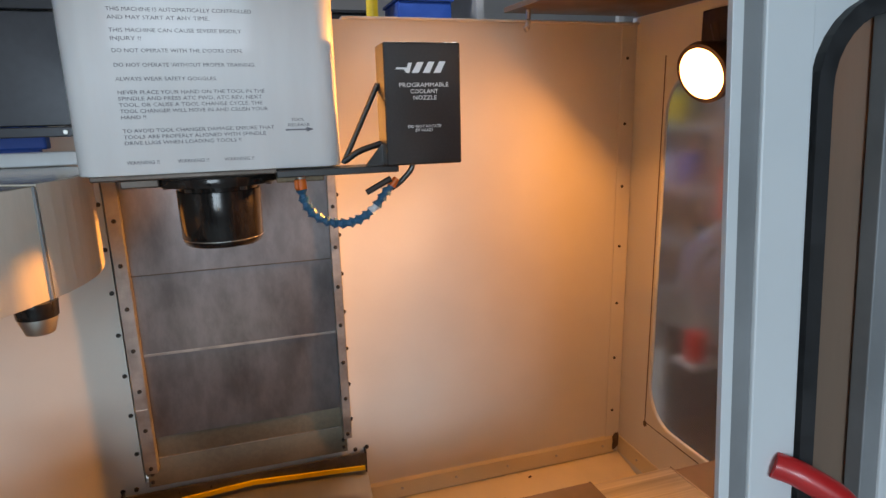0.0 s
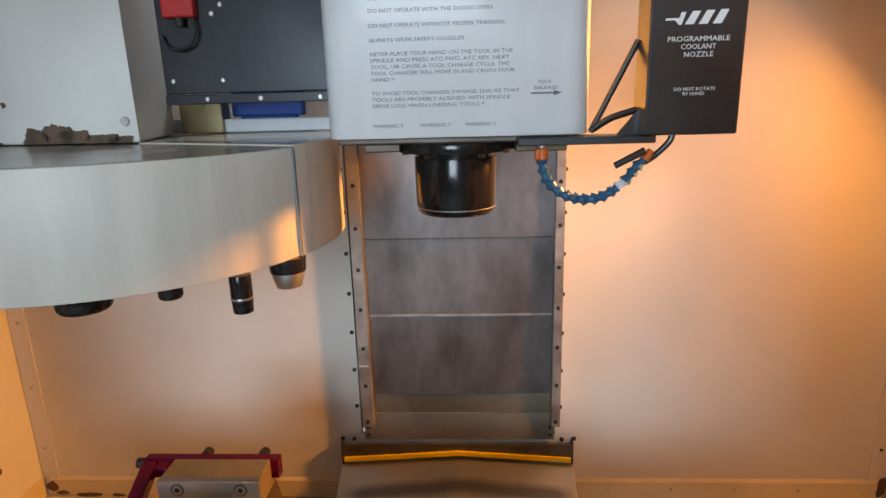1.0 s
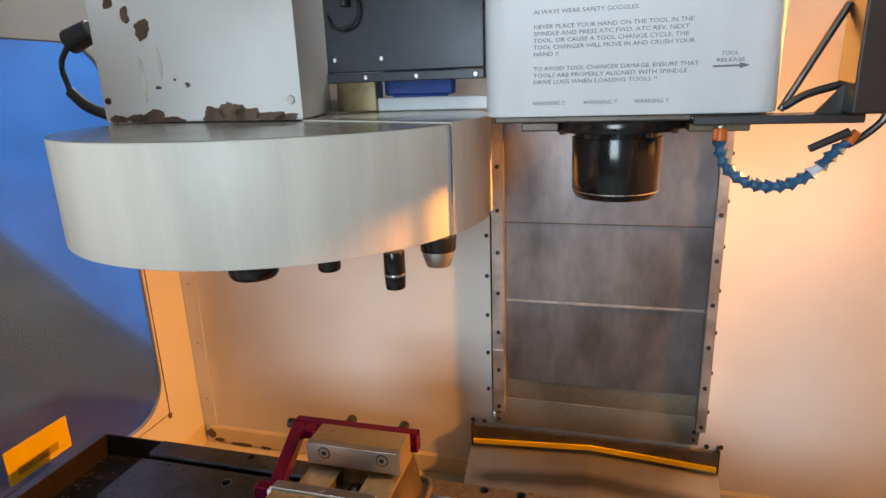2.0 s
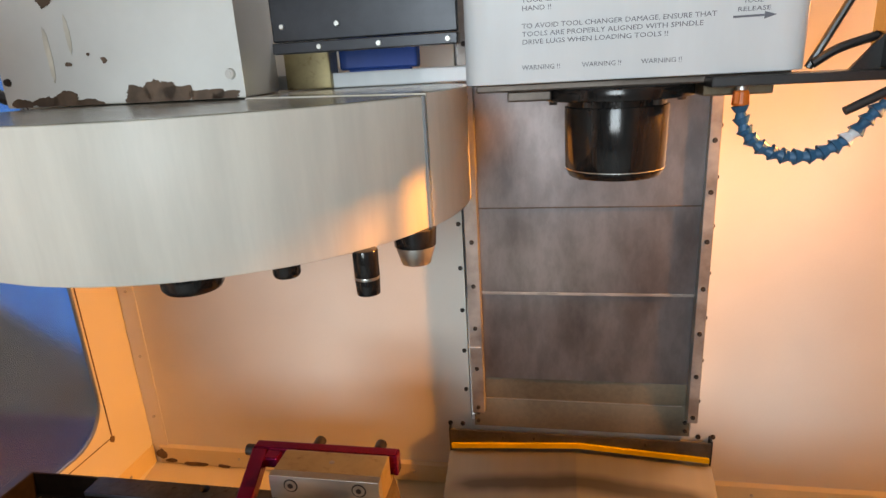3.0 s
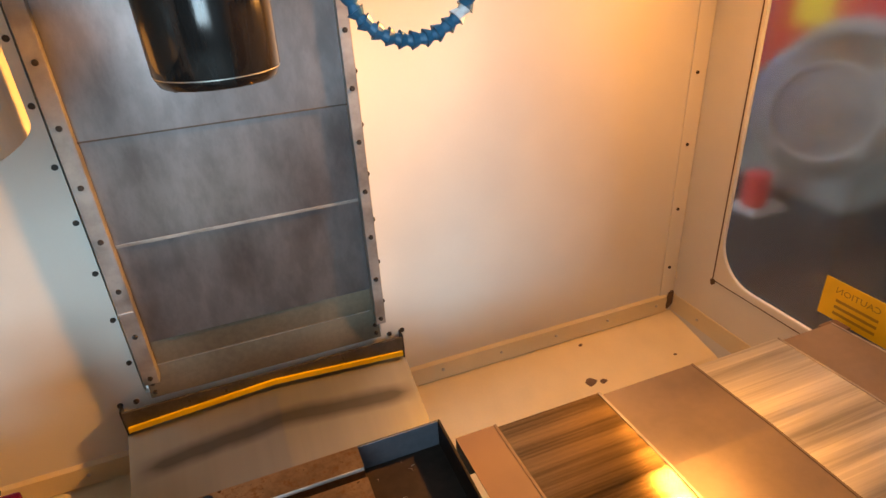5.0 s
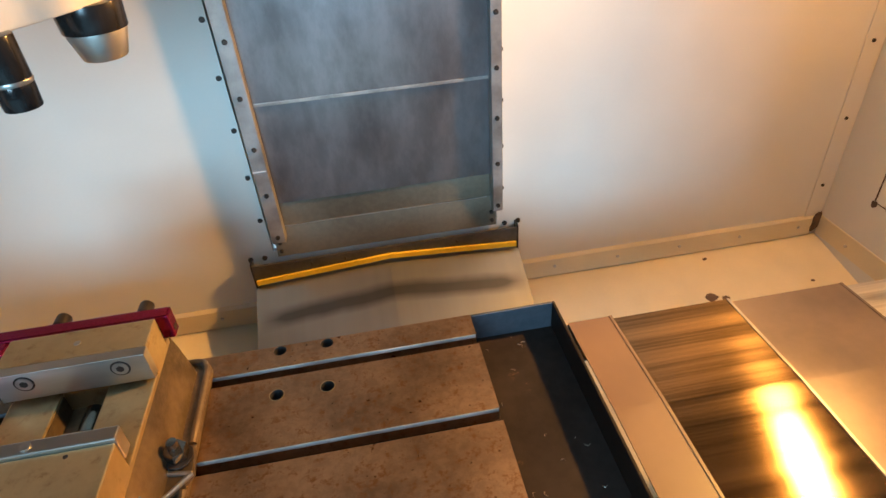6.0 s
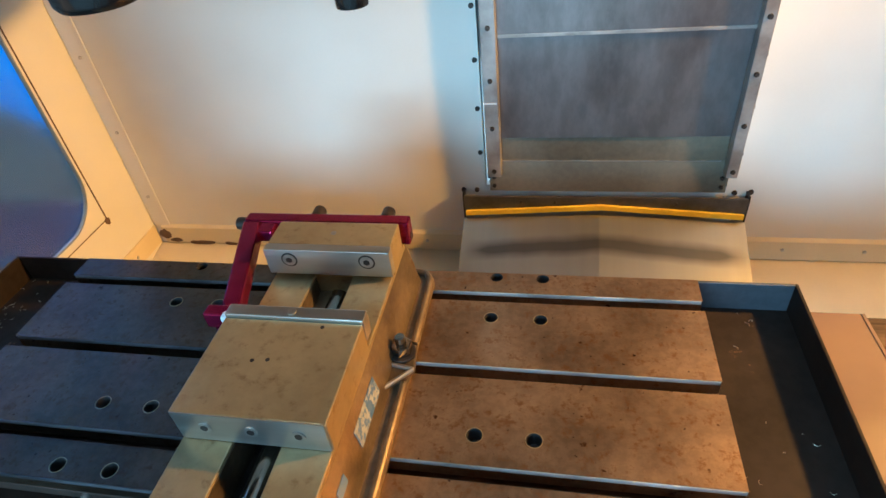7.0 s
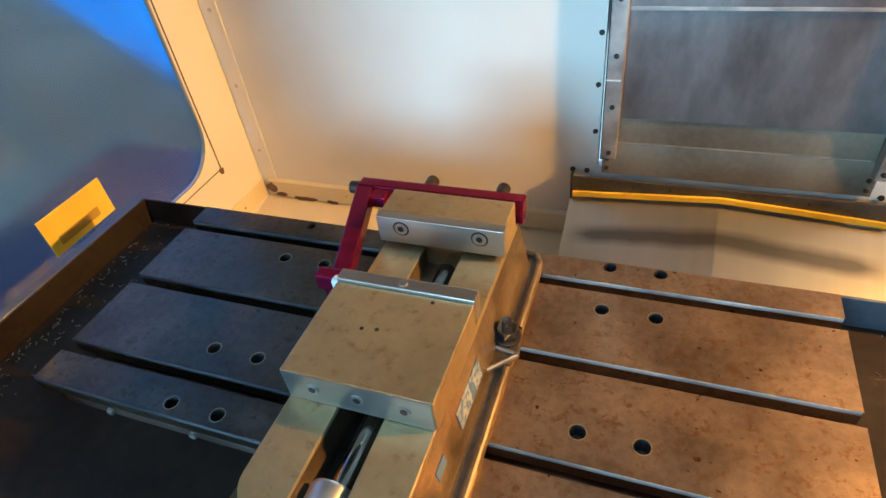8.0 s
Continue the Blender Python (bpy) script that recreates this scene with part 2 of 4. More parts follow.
# dark reflection below the wiper, put into the apron's base colour
wiper_reflection(CHUTE, (0.045, 0.042, 0.045), -0.085, 0.285, 0.010, 0.553, 0.025)
TRAY.node_tree.nodes["Principled BSDF"].inputs["Specular IOR Level"].default_value = 0.09
LENS = glow("lamp_glass", (1.0, 0.42, 0.14), 20.0)
LAMP_BODY = material("black_lamp_housing", (0.05, 0.028, 0.015), 0.4, 0.3, vary=0.2, scale=12)
CONCRETE = material("workshop_concrete", (0.48, 0.48, 0.45), 0.55, vary=0.2, scale=1.5, fine=30, bump=0.08)
WALL = material("workshop_wall_paint", (0.34, 0.35, 0.36), 0.7, vary=0.08, scale=1.2)
ROOF = material("workshop_roof_sheet", (0.20, 0.21, 0.22), 0.6, vary=0.1, scale=1.2)
TARP = material("blue_tarpaulin", (0.012, 0.27, 0.92), 0.42, vary=0.25, scale=2.2, fine=12)
NAVY = material("navy_bench_paint", (0.012, 0.016, 0.045), 0.35, vary=0.2, scale=4)
BLUE_BIN = material("blue_bin_plastic", (0.01, 0.09, 0.42), 0.45, vary=0.1)
SHELF = material("grey_shelf_steel", (0.42, 0.43, 0.44), 0.45, 0.3, vary=0.1)
MACHINE = material("machined_grey_housing", (0.34, 0.33, 0.31), 0.28, 0.85, vary=0.25, scale=5)
CHIP = material("bright_metal_chip", (0.34, 0.29, 0.22), 0.3, 0.9, vary=0.2, scale=60)
PANE = material("scratched_polycarbonate", (0.90, 0.91, 0.92), 0.13, vary=0.02, scale=3, transmission=1.0, rough_vary=0.02)
SMOKED = material("smoked_polycarbonate", (0.30, 0.20, 0.15), 0.28, vary=0.10, scale=3, transmission=0.35, rough_vary=0.05, stretch=(3, 3, 0.3))
PANE.node_tree.nodes["Principled BSDF"].inputs["IOR"].default_value = 1.55

# ---------------------------------------------------------------- mesh helpers


def thing(name, at, label, category, group="", kind=""):
    ob = new(name)
    ob.location = at
    ob.empty_display_size = 0.02
    return tagged(ob, label, category, group, kind)


def part(name, bm, mat, parent=None, label="", smooth=False):
    """Links bm, built in world coordinates, as one mesh under parent."""
    if isinstance(bm, bpy.types.Mesh):
        me = bm
    else:
        me = bpy.data.meshes.new(name)
        bm.to_mesh(me)
        bm.free()
        me.materials.append(mat)
        if smooth:
            for p in me.polygons:
                p.use_smooth = True
            me.set_sharp_from_angle(angle=radians(35))
    ob = new(name, me)
    if parent:
        bpy.context.view_layer.update()
        ob.parent = parent
        ob.matrix_parent_inverse = parent.matrix_world.inverted()
    return tagged(ob, label)


def structure(name, bm, mat, label, category, smooth=False):
    return tagged(part(name, bm, mat, None, "", smooth), label, category, "", "structure")


def box(lo, hi, bevel=0.002, segs=2, bm=None):
    bm = bm or bmesh.new()
    c = [(a + b) / 2 for a, b in zip(lo, hi)]
    s = [abs(b - a) for a, b in zip(lo, hi)]
    made = bmesh.ops.create_cube(bm, size=1, matrix=Matrix.Translation(c) @ Matrix.Diagonal((*s, 1)))
    if bevel:
        vs = set(made["verts"])
        es = [e for e in bm.edges if e.verts[0] in vs]
        bmesh.ops.bevel(bm, geom=es, offset=min(bevel, min(s) * 0.45), segments=segs, affect="EDGES", profile=0.5)
    return bm


def rod(a, b, r, r2=None, segs=24, bm=None, bevel=0.0):
    bm = bm or bmesh.new()
    a, b = Vector(a), Vector(b)
    d = b - a
    m = Matrix.Translation((a + b) / 2) @ d.to_track_quat("Z", "Y").to_matrix().to_4x4()
    made = bmesh.ops.create_cone(bm, cap_ends=True, segments=segs, radius1=r, radius2=r if r2 is None else r2, depth=d.length, matrix=m)
    if bevel:
        vs = set(made["verts"])
        es = [e for e in bm.edges if e.verts[0] in vs and len(e.link_faces) == 2 and any(len(f.verts) > 4 for f in e.link_faces)]
        bmesh.ops.bevel(bm, geom=es, offset=bevel, segments=2, affect="EDGES", profile=0.5)
    return bm


def prism(outline, lo, hi, axis="z", bevel=0.0, bm=None):
    """A plate of any outline, drawn out along one axis from lo to hi."""
    bm = bm or bmesh.new()

    def put(u, v, w):
        return {"z": (u, v, w), "y": (u, w, v), "x": (w, u, v)}[axis]
    low = [bm.verts.new(put(u, v, lo)) for u, v in outline]
    high = [bm.verts.new(put(u, v, hi)) for u, v in outline]
    faces = [bm.faces.new(low), bm.faces.new(high)]
    k = len(outline)
    for i in range(k):
        faces.append(bm.faces.new((low[i], low[(i + 1) % k], high[(i + 1) % k], high[i])))
    bmesh.ops.recalc_face_normals(bm, faces=bm.faces[:])
    if bevel:
        es = list({e for f in faces[:2] for e in f.edges})
        bmesh.ops.bevel(bm, geom=es, offset=bevel, segments=2, affect="EDGES", profile=0.5)
    return bm


def rounded(u0, v0, u1, v1, r, segs=8):
    """A rectangle with rounded corners, as an outline."""
    out = []
    for cu, cv, a0 in ((u1 - r, v1 - r, 0), (u0 + r, v1 - r, 90), (u0 + r, v0 + r, 180), (u1 - r, v0 + r, 270)):
        for i in range(segs + 1):
            a = radians(a0 + 90 * i / segs)
            out.append((cu + r * math.cos(a), cv + r * math.sin(a)))
    return out


def ring_plate(outer, inner, lo, hi, axis):
    """A plate with a hole through it; both outlines start at the same corner and have as many points."""
    bm = bmesh.new()

    def put(u, v, w):
        return {"z": (u, v, w), "y": (u, w, v), "x": (w, u, v)}[axis]
    k = len(outer)
    o0, o1 = ([bm.verts.new(put(u, v, w)) for u, v in outer] for w in (lo, hi))
    i0, i1 = ([bm.verts.new(put(u, v, w)) for u, v in inner] for w in (lo, hi))
    for i in range(k):
        j = (i + 1) % k
        for quad in ((o0[i], o0[j], i0[j], i0[i]), (o1[i], i1[i], i1[j], o1[j]), (o0[i], o1[i], o1[j], o0[j]), (i0[i], i0[j], i1[j], i1[i])):
            try:
                bm.faces.new(quad)
            except ValueError:
                pass
    bmesh.ops.remove_doubles(bm, verts=bm.verts[:], dist=1e-6)
    bmesh.ops.recalc_face_normals(bm, faces=bm.faces[:])
    return bm


def square_like(u0, v0, u1, v1, segs=8):
    """The rectangle's outline with as many points as rounded() gives, gathered at its corners."""
    out = []
    for u, v in ((u1, v1), (u0, v1), (u0, v0), (u1, v0)):
        out += [(u, v)] * (segs + 1)
    return out


def tube(points, r, segs=10, bm=None):
    """A round bar bent along points."""
    bm = bm or bmesh.new()
    pts = [Vector(p) for p in points]
    rings = []
    side = Vector((0, 0, 1))
    for i, p in enumerate(pts):
        d = (pts[min(i + 1, len(pts) - 1)] - pts[max(i - 1, 0)]).normalized()
        u = d.cross(side)
        if u.length < 0.05:
            u = d.cross(Vector((0, 1, 0)))
        u.normalize()
        v = d.cross(u)
        rings.append([bm.verts.new(p + r * (math.cos(a) * u + math.sin(a) * v)) for a in (2 * math.pi * k / segs for k in range(segs))])
    for a, b in zip(rings, rings[1:]):
        for k in range(segs):
            bm.faces.new((a[k], a[(k + 1) % segs], b[(k + 1) % segs], b[k]))
    bm.faces.new(rings[0])
    bm.faces.new(rings[-1])
    bmesh.ops.recalc_face_normals(bm, faces=bm.faces[:])
    return bm


def bend(points, n=24):
    """A smooth line through points (Catmull-Rom)."""
    p = [Vector(q) for q in points]
    p = [2 * p[0] - p[1]] + p + [2 * p[-1] - p[-2]]
    out = []
    for i in range(1, len(p) - 2):
        for k in range(n):
            t = k / n
            out.append(0.5 * (2 * p[i] + (p[i + 1] - p[i - 1]) * t + (2 * p[i - 1] - 5 * p[i] + 4 * p[i + 1] - p[i + 2]) * t * t
                              + (3 * p[i] - p[i - 1] - 3 * p[i + 1] + p[i + 2]) * t ** 3))
    return out + [p[-2]]


def words(text, at, height, mat, parent, name="lettering", rz=0, rx=90, width=None, mirror=False):
    """Lettering on a face: its lower left corner stands at at."""
    cu = bpy.data.curves.new(name, "FONT")
    cu.body, cu.size, cu.extrude = text, height / 0.72, 0.00015
    cu.resolution_u = 2
    tmp = bpy.data.objects.new(name, cu)
    scene.collection.objects.link(tmp)
    bpy.context.view_layer.update()
    me = bpy.data.meshes.new_from_object(tmp.evaluated_get(bpy.context.evaluated_depsgraph_get()))
    bpy.data.objects.remove(tmp)
    xs = [v.co.x for v in me.vertices]
    sx = width / (max(xs) - min(xs)) if width else 1.0
    me.transform(pose(*at, rx, 0, rz) @ Matrix.Diagonal((-sx if mirror else sx, 1, 1, 1)))
    me.materials.clear()
    me.materials.append(mat)
    return part(name, me, mat, parent)


def blob(seed, r, n=44, wobble=0.45, squash=1.0):
    """The ragged outline of a chip in the paint: a few broad lobes with small teeth."""
    rnd = random.Random(seed)
    lobes = [(rnd.uniform(0.4, 1) * wobble / (k ** 0.8), rnd.uniform(0, 6.28), k) for k in (2, 3, 4, 7)]
    out = []
    for i in range(n):
        t = 2 * math.pi * i / n
        f = 1 + 0.55 * sum(w * math.sin(k * t + p) for w, p, k in lobes) + rnd.uniform(-0.10, 0.10)
        out.append((r * f * math.cos(t), squash * r * f * math.sin(t)))
    return out


SCREW = bpy.data.meshes.new("screw")
_b = rod((0, 0, 0), (0, -0.0035, 0), 0.0052, 0.0042, 12)
rod((0, -0.0035, 0), (0, -0.0042, 0), 0.0022, None, 6, _b)
_b.to_mesh(SCREW)
_b.free()
SCREW.materials.append(BOLT)
SCREW_LIGHT = SCREW.copy()
SCREW_LIGHT.materials.clear()
SCREW_LIGHT.materials.append(BRIGHT_BOLT)


def screw(at, parent, rz=0, rx=0, mesh=None, size=1.0, name="screw"):
    """A screw head whose face looks along -y, turned by rz."""
    ob = part(name, mesh or SCREW, None, parent)
    ob.matrix_basis = pose(*at, rx, 0, rz) @ Matrix.Scale(size, 4)
    return ob


# ---------------------------------------------------------------- workshop round the machine
structure("floor", box((-5.2, -4.6, -0.1), (5.2, 5.2, 0), 0), CONCRETE, "grey concrete workshop floor under the machine", "floor")
structure("ceiling", box((-5.2, -4.6, 3.7), (5.2, 5.2, 3.8), 0), ROOF, "grey sheet metal workshop ceiling", "ceiling")
structure("wall_north", box((-5.2, 5.0, 0), (5.2, 5.2, 3.7), 0), WALL, "plain pale workshop wall behind the machine", "wall")
structure("wall_west", box((-5.2, -4.4, 0), (-5.0, 5.0, 3.7), 0), WALL, "plain pale workshop wall", "wall")
structure("wall_east", box((5.0, -4.4, 0), (5.2, 5.0, 3.7), 0), WALL, "plain pale workshop wall", "wall")
structure("wall_south", ring_plate(square_like(-5.2, 0, 5.2, 3.7, 0), square_like(-1.42, 1.32, 0.22, 2.88, 0), -4.6, -4.4, "y"), WALL,
          "pale workshop wall with a large window", "wall")
for x, y, z in STRIPS:
    st = thing("strip_light", (x, y, 3.7), "white strip light on the workshop ceiling", "ceiling light", "strip lights")
    part("housing", box((x - 0.72, y - 0.08, 3.62), (x + 0.72, y + 0.08, 3.7), 0.01), WALL, st)
    part("tube", rod((x - 0.68, y, 3.595), (x + 0.68, y, 3.595), 0.018), glow("tube_light", (0.85, 0.93, 1.0), 5.0), st, "glowing white tube")

# blue tarpaulin hung beyond the west window
tb = bmesh.new()
cols = []
for i in range(81):
    yy = -0.3 + 3.5 * i / 80
    w = 0.05 * math.sin(yy * 5.1) + 0.03 * math.sin(yy * 11.3 + 1)
    ze = min(2.6, max(0.05, 0.92 + 1.25 * (1.06 - yy) + 0.03 * math.sin(yy * 9)))
    cols.append([tb.verts.new((-2.15 + w * (0.6 + 0.4 * k / 8) + d, yy, ze + (2.95 - ze) * k / 8)) for d in (0, -0.006) for k in range(9)])
for a, b in zip(cols, cols[1:]):
    for s in (0, 9):
        for k in range(8):
            tb.faces.new((a[s + k], b[s + k], b[s + k + 1], a[s + k + 1]))
bmesh.ops.recalc_face_normals(tb, faces=tb.faces[:])
tarp = thing("tarpaulin", (-2.15, 1.4, 2.95), "blue tarpaulin draped from a rail beside the machine", "tarpaulin")
part("sheet", tb, TARP, tarp, "", True)
part("rail", rod((-2.15, -0.4, 2.95), (-2.15, 3.3, 2.95), 0.02), SHELF, tarp)
for y in (-0.35, 3.25):
    part("hanger", rod((-2.15, y, 2.95), (-2.15, y, 3.7), 0.012), SHELF, tarp)

bench = thing("workbench", (-1.9, 0.1, 0), "dark blue steel workbench beyond the side window", "workbench")
part("top", box((-2.1, -0.75, 0.40), (-1.55, 0.98, 0.44), 0.006), NAVY, bench)
part("front_panel", box((-1.62, -0.70, 0.05), (-1.60, 0.94, 0.40), 0.004), NAVY, bench)
for x, y in ((-2.06, -0.7), (-2.06, 0.92), (-1.66, -0.7), (-1.66, 0.92)):
    part("leg", box((x - 0.025, y - 0.025, 0), (x + 0.025, y + 0.025, 0.40), 0.003), NAVY, bench)

# shelves above the back wall
rack = thing("shelf_rack", (-0.1, 3.2, 0), "grey steel shelf rack behind the machine", "shelf")
for x in (-1.6, -0.1, 1.4):
    part("upright", box((x - 0.025, 2.9, 0), (x + 0.025, 3.5, 3.0), 0.003), SHELF, rack)
for z in (1.35, 1.9, 2.42):
    part("board", box((-1.6, 2.88, z), (1.4, 3.5, z + 0.04), 0.003), SHELF, rack)
for i, (x, z, w, h, m) in enumerate([(-1.3, 1.94, 0.34, 0.3, BLUE_BIN), (-0.85, 1.94, 0.3, 0.34, BLUE_BIN), (-0.35, 1.94, 0.3, 0.25, PAPER),
                                     (0.2, 1.94, 0.26, 0.33, BLUE_BIN), (0.55, 1.94, 0.3, 0.22, DARK_PLATE), (1.05, 1.94, 0.34, 0.3, BLUE_BIN),
                                     (-1.1, 2.46, 0.4, 0.3, PAPER), (-0.3, 2.46, 0.5, 0.26, BLUE_BIN), (0.6, 2.46, 0.4, 0.3, DARK_PLATE)]):
    st = thing("storage_bin", (x, 3.1, z), "blue plastic storage bin on a shelf" if m is BLUE_BIN else "closed storage box on a shelf", "bin", "shelf bins")
    part("body", box((x - w / 2, 2.92, z + 0.001), (x + w / 2, 3.3, z + h), 0.012), m, st)
    part("lip", ring_plate(square_like(x - w / 2 - 0.01, 2.91, x + w / 2 + 0.01, 3.31), rounded(x - w / 2 + 0.01, 2.93, x + w / 2 - 0.01, 3.29, 0.01), z + h, z + h + 0.015, "z"), m, st)
ypole = thing("yellow_post", (0.62, 2.4, 0), "yellow steel post behind the machine", "post")
part("post", rod((0.62, 2.4, 0), (0.62, 2.4, 3.7), 0.03), STICKER, ypole)
part("base_plate", box((0.54, 2.32, 0.0), (0.70, 2.48, 0.012), 0.003), STICKER, ypole)

# ---------------------------------------------------------------- machine enclosure
WX0, WX1, WY, ZB, ZT = -1.18, 0.965, 0.637, 0.56, 1.785
CX0, CX1 = -0.325, 0.155          # the column's opening in the back wall
wb = bmesh.new()
box((WX0, WY, ZB), (CX0, WY + 0.02, ZT), 0, 1, wb)
box((CX1, WY, ZB), (WX1, WY + 0.02, ZT), 0, 1, wb)
box((CX0, WY + 0.001, ZB), (CX1, WY + 0.02, 0.742), 0, 1, wb)
wall_back = structure("wall_back", wb, CREAM, "cream painted sheet metal back wall of a milling machine, lit orange", "machine wall")
part("flange", box((0.20, WY - 0.012, ZT), (WX1, WY + 0.03, ZT + 0.006), 0.002), CREAM, wall_back)
part("flange", box((WX0, WY - 0.012, ZT), (-0.30, WY + 0.03, ZT + 0.006), 0.002), CREAM, wall_back)
for x0, x1 in ((WX0 + 0.02, -0.38), (0.20, WX1 - 0.02)):
    part("skirting", prism([(WY, ZB + 0.004), (WY - 0.006, ZB + 0.004), (WY - 0.006, ZB + 0.050), (WY, ZB + 0.058)], x0, x1, "x"), CREAM_WORN, wall_back)
part("corner_angle", box((WX1 - 0.045, WY - 0.003, ZB + 0.056), (WX1 - 0.001, WY, ZT), 0.001), CREAM, wall_back)
part("corner_angle", box((WX0 + 0.001, WY - 0.003, ZB + 0.056), (WX0 + 0.045, WY, ZT), 0.001), CREAM, wall_back)
for i in range(7):
    screw((0.938, WY - 0.003, 0.702 + 0.167 * i), wall_back, size=0.8)
    screw((-1.156, WY - 0.003, 0.702 + 0.1735 * i), wall_back, size=0.8, mesh=SCREW_LIGHT)
for i in range(5):
    screw((0.291 + 0.1545 * i, WY - 0.006, 0.59), wall_back, size=0.75, mesh=SCREW_LIGHT)
    if i != 4:
        screw((-0.47 - 0.1545 * i, WY - 0.006, 0.59), wall_back, size=0.75, mesh=SCREW_LIGHT)
for i in range(8):
    screw((0.166, WY, 0.817 + 0.0965 * i), wall_back, size=1.0)
    screw((-0.333, WY, 0.821 + 0.0975 * i), wall_back, size=1.0)
for x, z in ((0.202, 0.73), (0.172, 0.728), (-0.374, 0.73), (-0.345, 0.73)):
    screw((x, WY, z), wall_back, size=1.1)


OPEN_Y0, OPEN_Y1, OPEN_Z0, OPEN_Z1 = -0.36, 0.507, 0.737, 1.662


def side_wall(name, x0, x1):
    """A side wall with its large rounded window."""
    bm = ring_plate(square_like(-0.47, ZB - 0.06, WY + 0.02, ZT + 0.02), rounded(OPEN_Y0, OPEN_Z0, OPEN_Y1, OPEN_Z1, 0.10), x0, x1, "x")
    return structure(name, bm, CREAM, "cream sheet metal side wall with a rounded window", "machine wall")


wall_right = side_wall("wall_right", WX1, WX1 + 0.008)
wall_left = side_wall("wall_left", WX0 - 0.008, WX0)
for wl, xi, s in ((wall_right, WX1, -1), (wall_left, WX0, 1)):
    xa, xb = sorted((xi + s * 0.0002, xi + s * 0.0012))
    part("seam", box((xa, 0.512, 0.722), (xb, 0.515, 1.70), 0), BARE, wl, "dark open seam")
    part("seam", box((xa, -0.40, 0.7200), (xb, 0.515, 0.7220), 0), BARE, wl, "dark open seam")
    part("seam_rust", prism([(0.513 + u, 0.716 + v) for u, v in blob(71, 0.008)], xa, xb + 0.0004, "x"), BARE, wl)
    xa, xb = sorted((xi, xi + s * 0.003))
    part("skirting", box((xa, -0.46, ZB + 0.004), (xb, WY - 0.004, ZB + 0.056), 0.001), CREAM_WORN, wl)
    for yy in (0.537, 0.30, 0.06):
        screw((xi + s * 0.003, yy, 0.588), wl, rz=90 if s > 0 else -90, size=0.75, mesh=SCREW_LIGHT)
    xa, xb = sorted((xi - s * 0.0085, xi - s * 0.0135))
    pane = tagged(part("window_1" if s < 0 else "window_2", prism(rounded(OPEN_Y0 - 0.02, OPEN_Z0 - 0.02, OPEN_Y1 + 0.02, OPEN_Z1 + 0.02, 0.1), xa, xb, "x"), PANE),
                  "hazy polycarbonate machine window with rounded corners", "window", "", "structure")
    pane.visible_shadow = False
    gs = ring_plate(rounded(OPEN_Y0, OPEN_Z0, OPEN_Y1, OPEN_Z1, 0.10), rounded(OPEN_Y0 + 0.003, OPEN_Z0 + 0.003, OPEN_Y1 - 0.003, OPEN_Z1 - 0.003, 0.097), *sorted((xi - s * 0.001, xi - s * 0.0083)), "x")
    part("gasket", gs, PAPER if s < 0 else GROOVE, pane)

# floor pan, folded: a flat shelf by the wall, then a slope to the front
pan = prism([(WY, ZB), (0.46, 0.525), (0.40, 0.49), (-0.47, 0.36), (-0.47, 0.35), (0.40, 0.478), (0.46, 0.513), (WY, 0.548)], WX0, WX1, "x")
floor_pan = structure("chip_pan", pan, CREAM_WORN, "cream painted chip pan with chips in the paint", "machine floor")
for i, (x, y, r) in enumerate(((0.62, 0.50, 0.016), (0.65, 0.492, 0.010), (0.66, 0.61, 0.006), (0.87, 0.50, 0.005))):
    z = ZB - (WY - y) * 0.1977
    chip = prism([(x + u, y + v) for u, v in blob(i, r, squash=0.6)], 0, 0.0006, "z")
    bmesh.ops.transform(chip, matrix=Matrix.Translation((x, y, z + 0.0004)) @ Matrix.Rotation(0.195, 4, "X") @ Matrix.Translation((-x, -y, 0)), verts=chip.verts)
    part("paint_chip", chip, BARE, floor_pan)
for i, (x, z, r, sq) in enumerate(((-1.155, 0.59, 0.014, 1.1), (-1.13, 0.572, 0.016, 0.4), (-1.06, 0.566, 0.035, 0.18), (-0.98, 0.565, 0.018, 0.25))):
    part("paint_chip", prism([(x + u, z + v) for u, v in blob(30 + i, r, squash=sq)], WY - 0.0072, WY - 0.0062, "y"), BARE, wall_back)
part("paint_chip", prism([(0.952 + u, 0.60 + v) for u, v in blob(40, 0.012, squash=2.2)], WY - 0.0072, WY - 0.0062, "y"), BARE, wall_back)

# roof over the right half, with its folded edge; tan colour paints its underside's shade
roof = structure("roof_panel", prism([(0.50, -0.1), (0.62, 0.40), (0.60, WY + 0.02), (WX1 + 0.02, WY + 0.02), (WX1 + 0.02, -0.46), (0.50, -0.46)], 1.81, 1.822, "z"), END_PAINT_ROOF_SHADE,
                 "cream sheet metal roof panel of the enclosure, coloured tan for shade", "machine roof")
hook = thing("hook", (0.638, 0.6, 1.80), "small brass-coloured hook under the machine's roof", "hook")
part("hook_wire", tube(bend([(0.638, 0.60, 1.812), (0.638, 0.60, 1.785), (0.634, 0.598, 1.765), (0.628, 0.596, 1.772)], 6), 0.006), BRIGHT_BOLT, hook)

# front of the enclosure
front = structure("wall_front", box((WX0, -0.49, 0.30), (-0.80, -0.46, ZT), 0.003), DOOR, "white sheet metal front of the enclosure", "machine wall")
part("sill", box((-0.80, -0.49, 0.30), (WX1, -0.46, 0.72), 0.004), DOOR, front)
part("header", box((-0.80, -0.49, 1.80), (0.95, -0.46, 2.02), 0.003), DOOR, front)
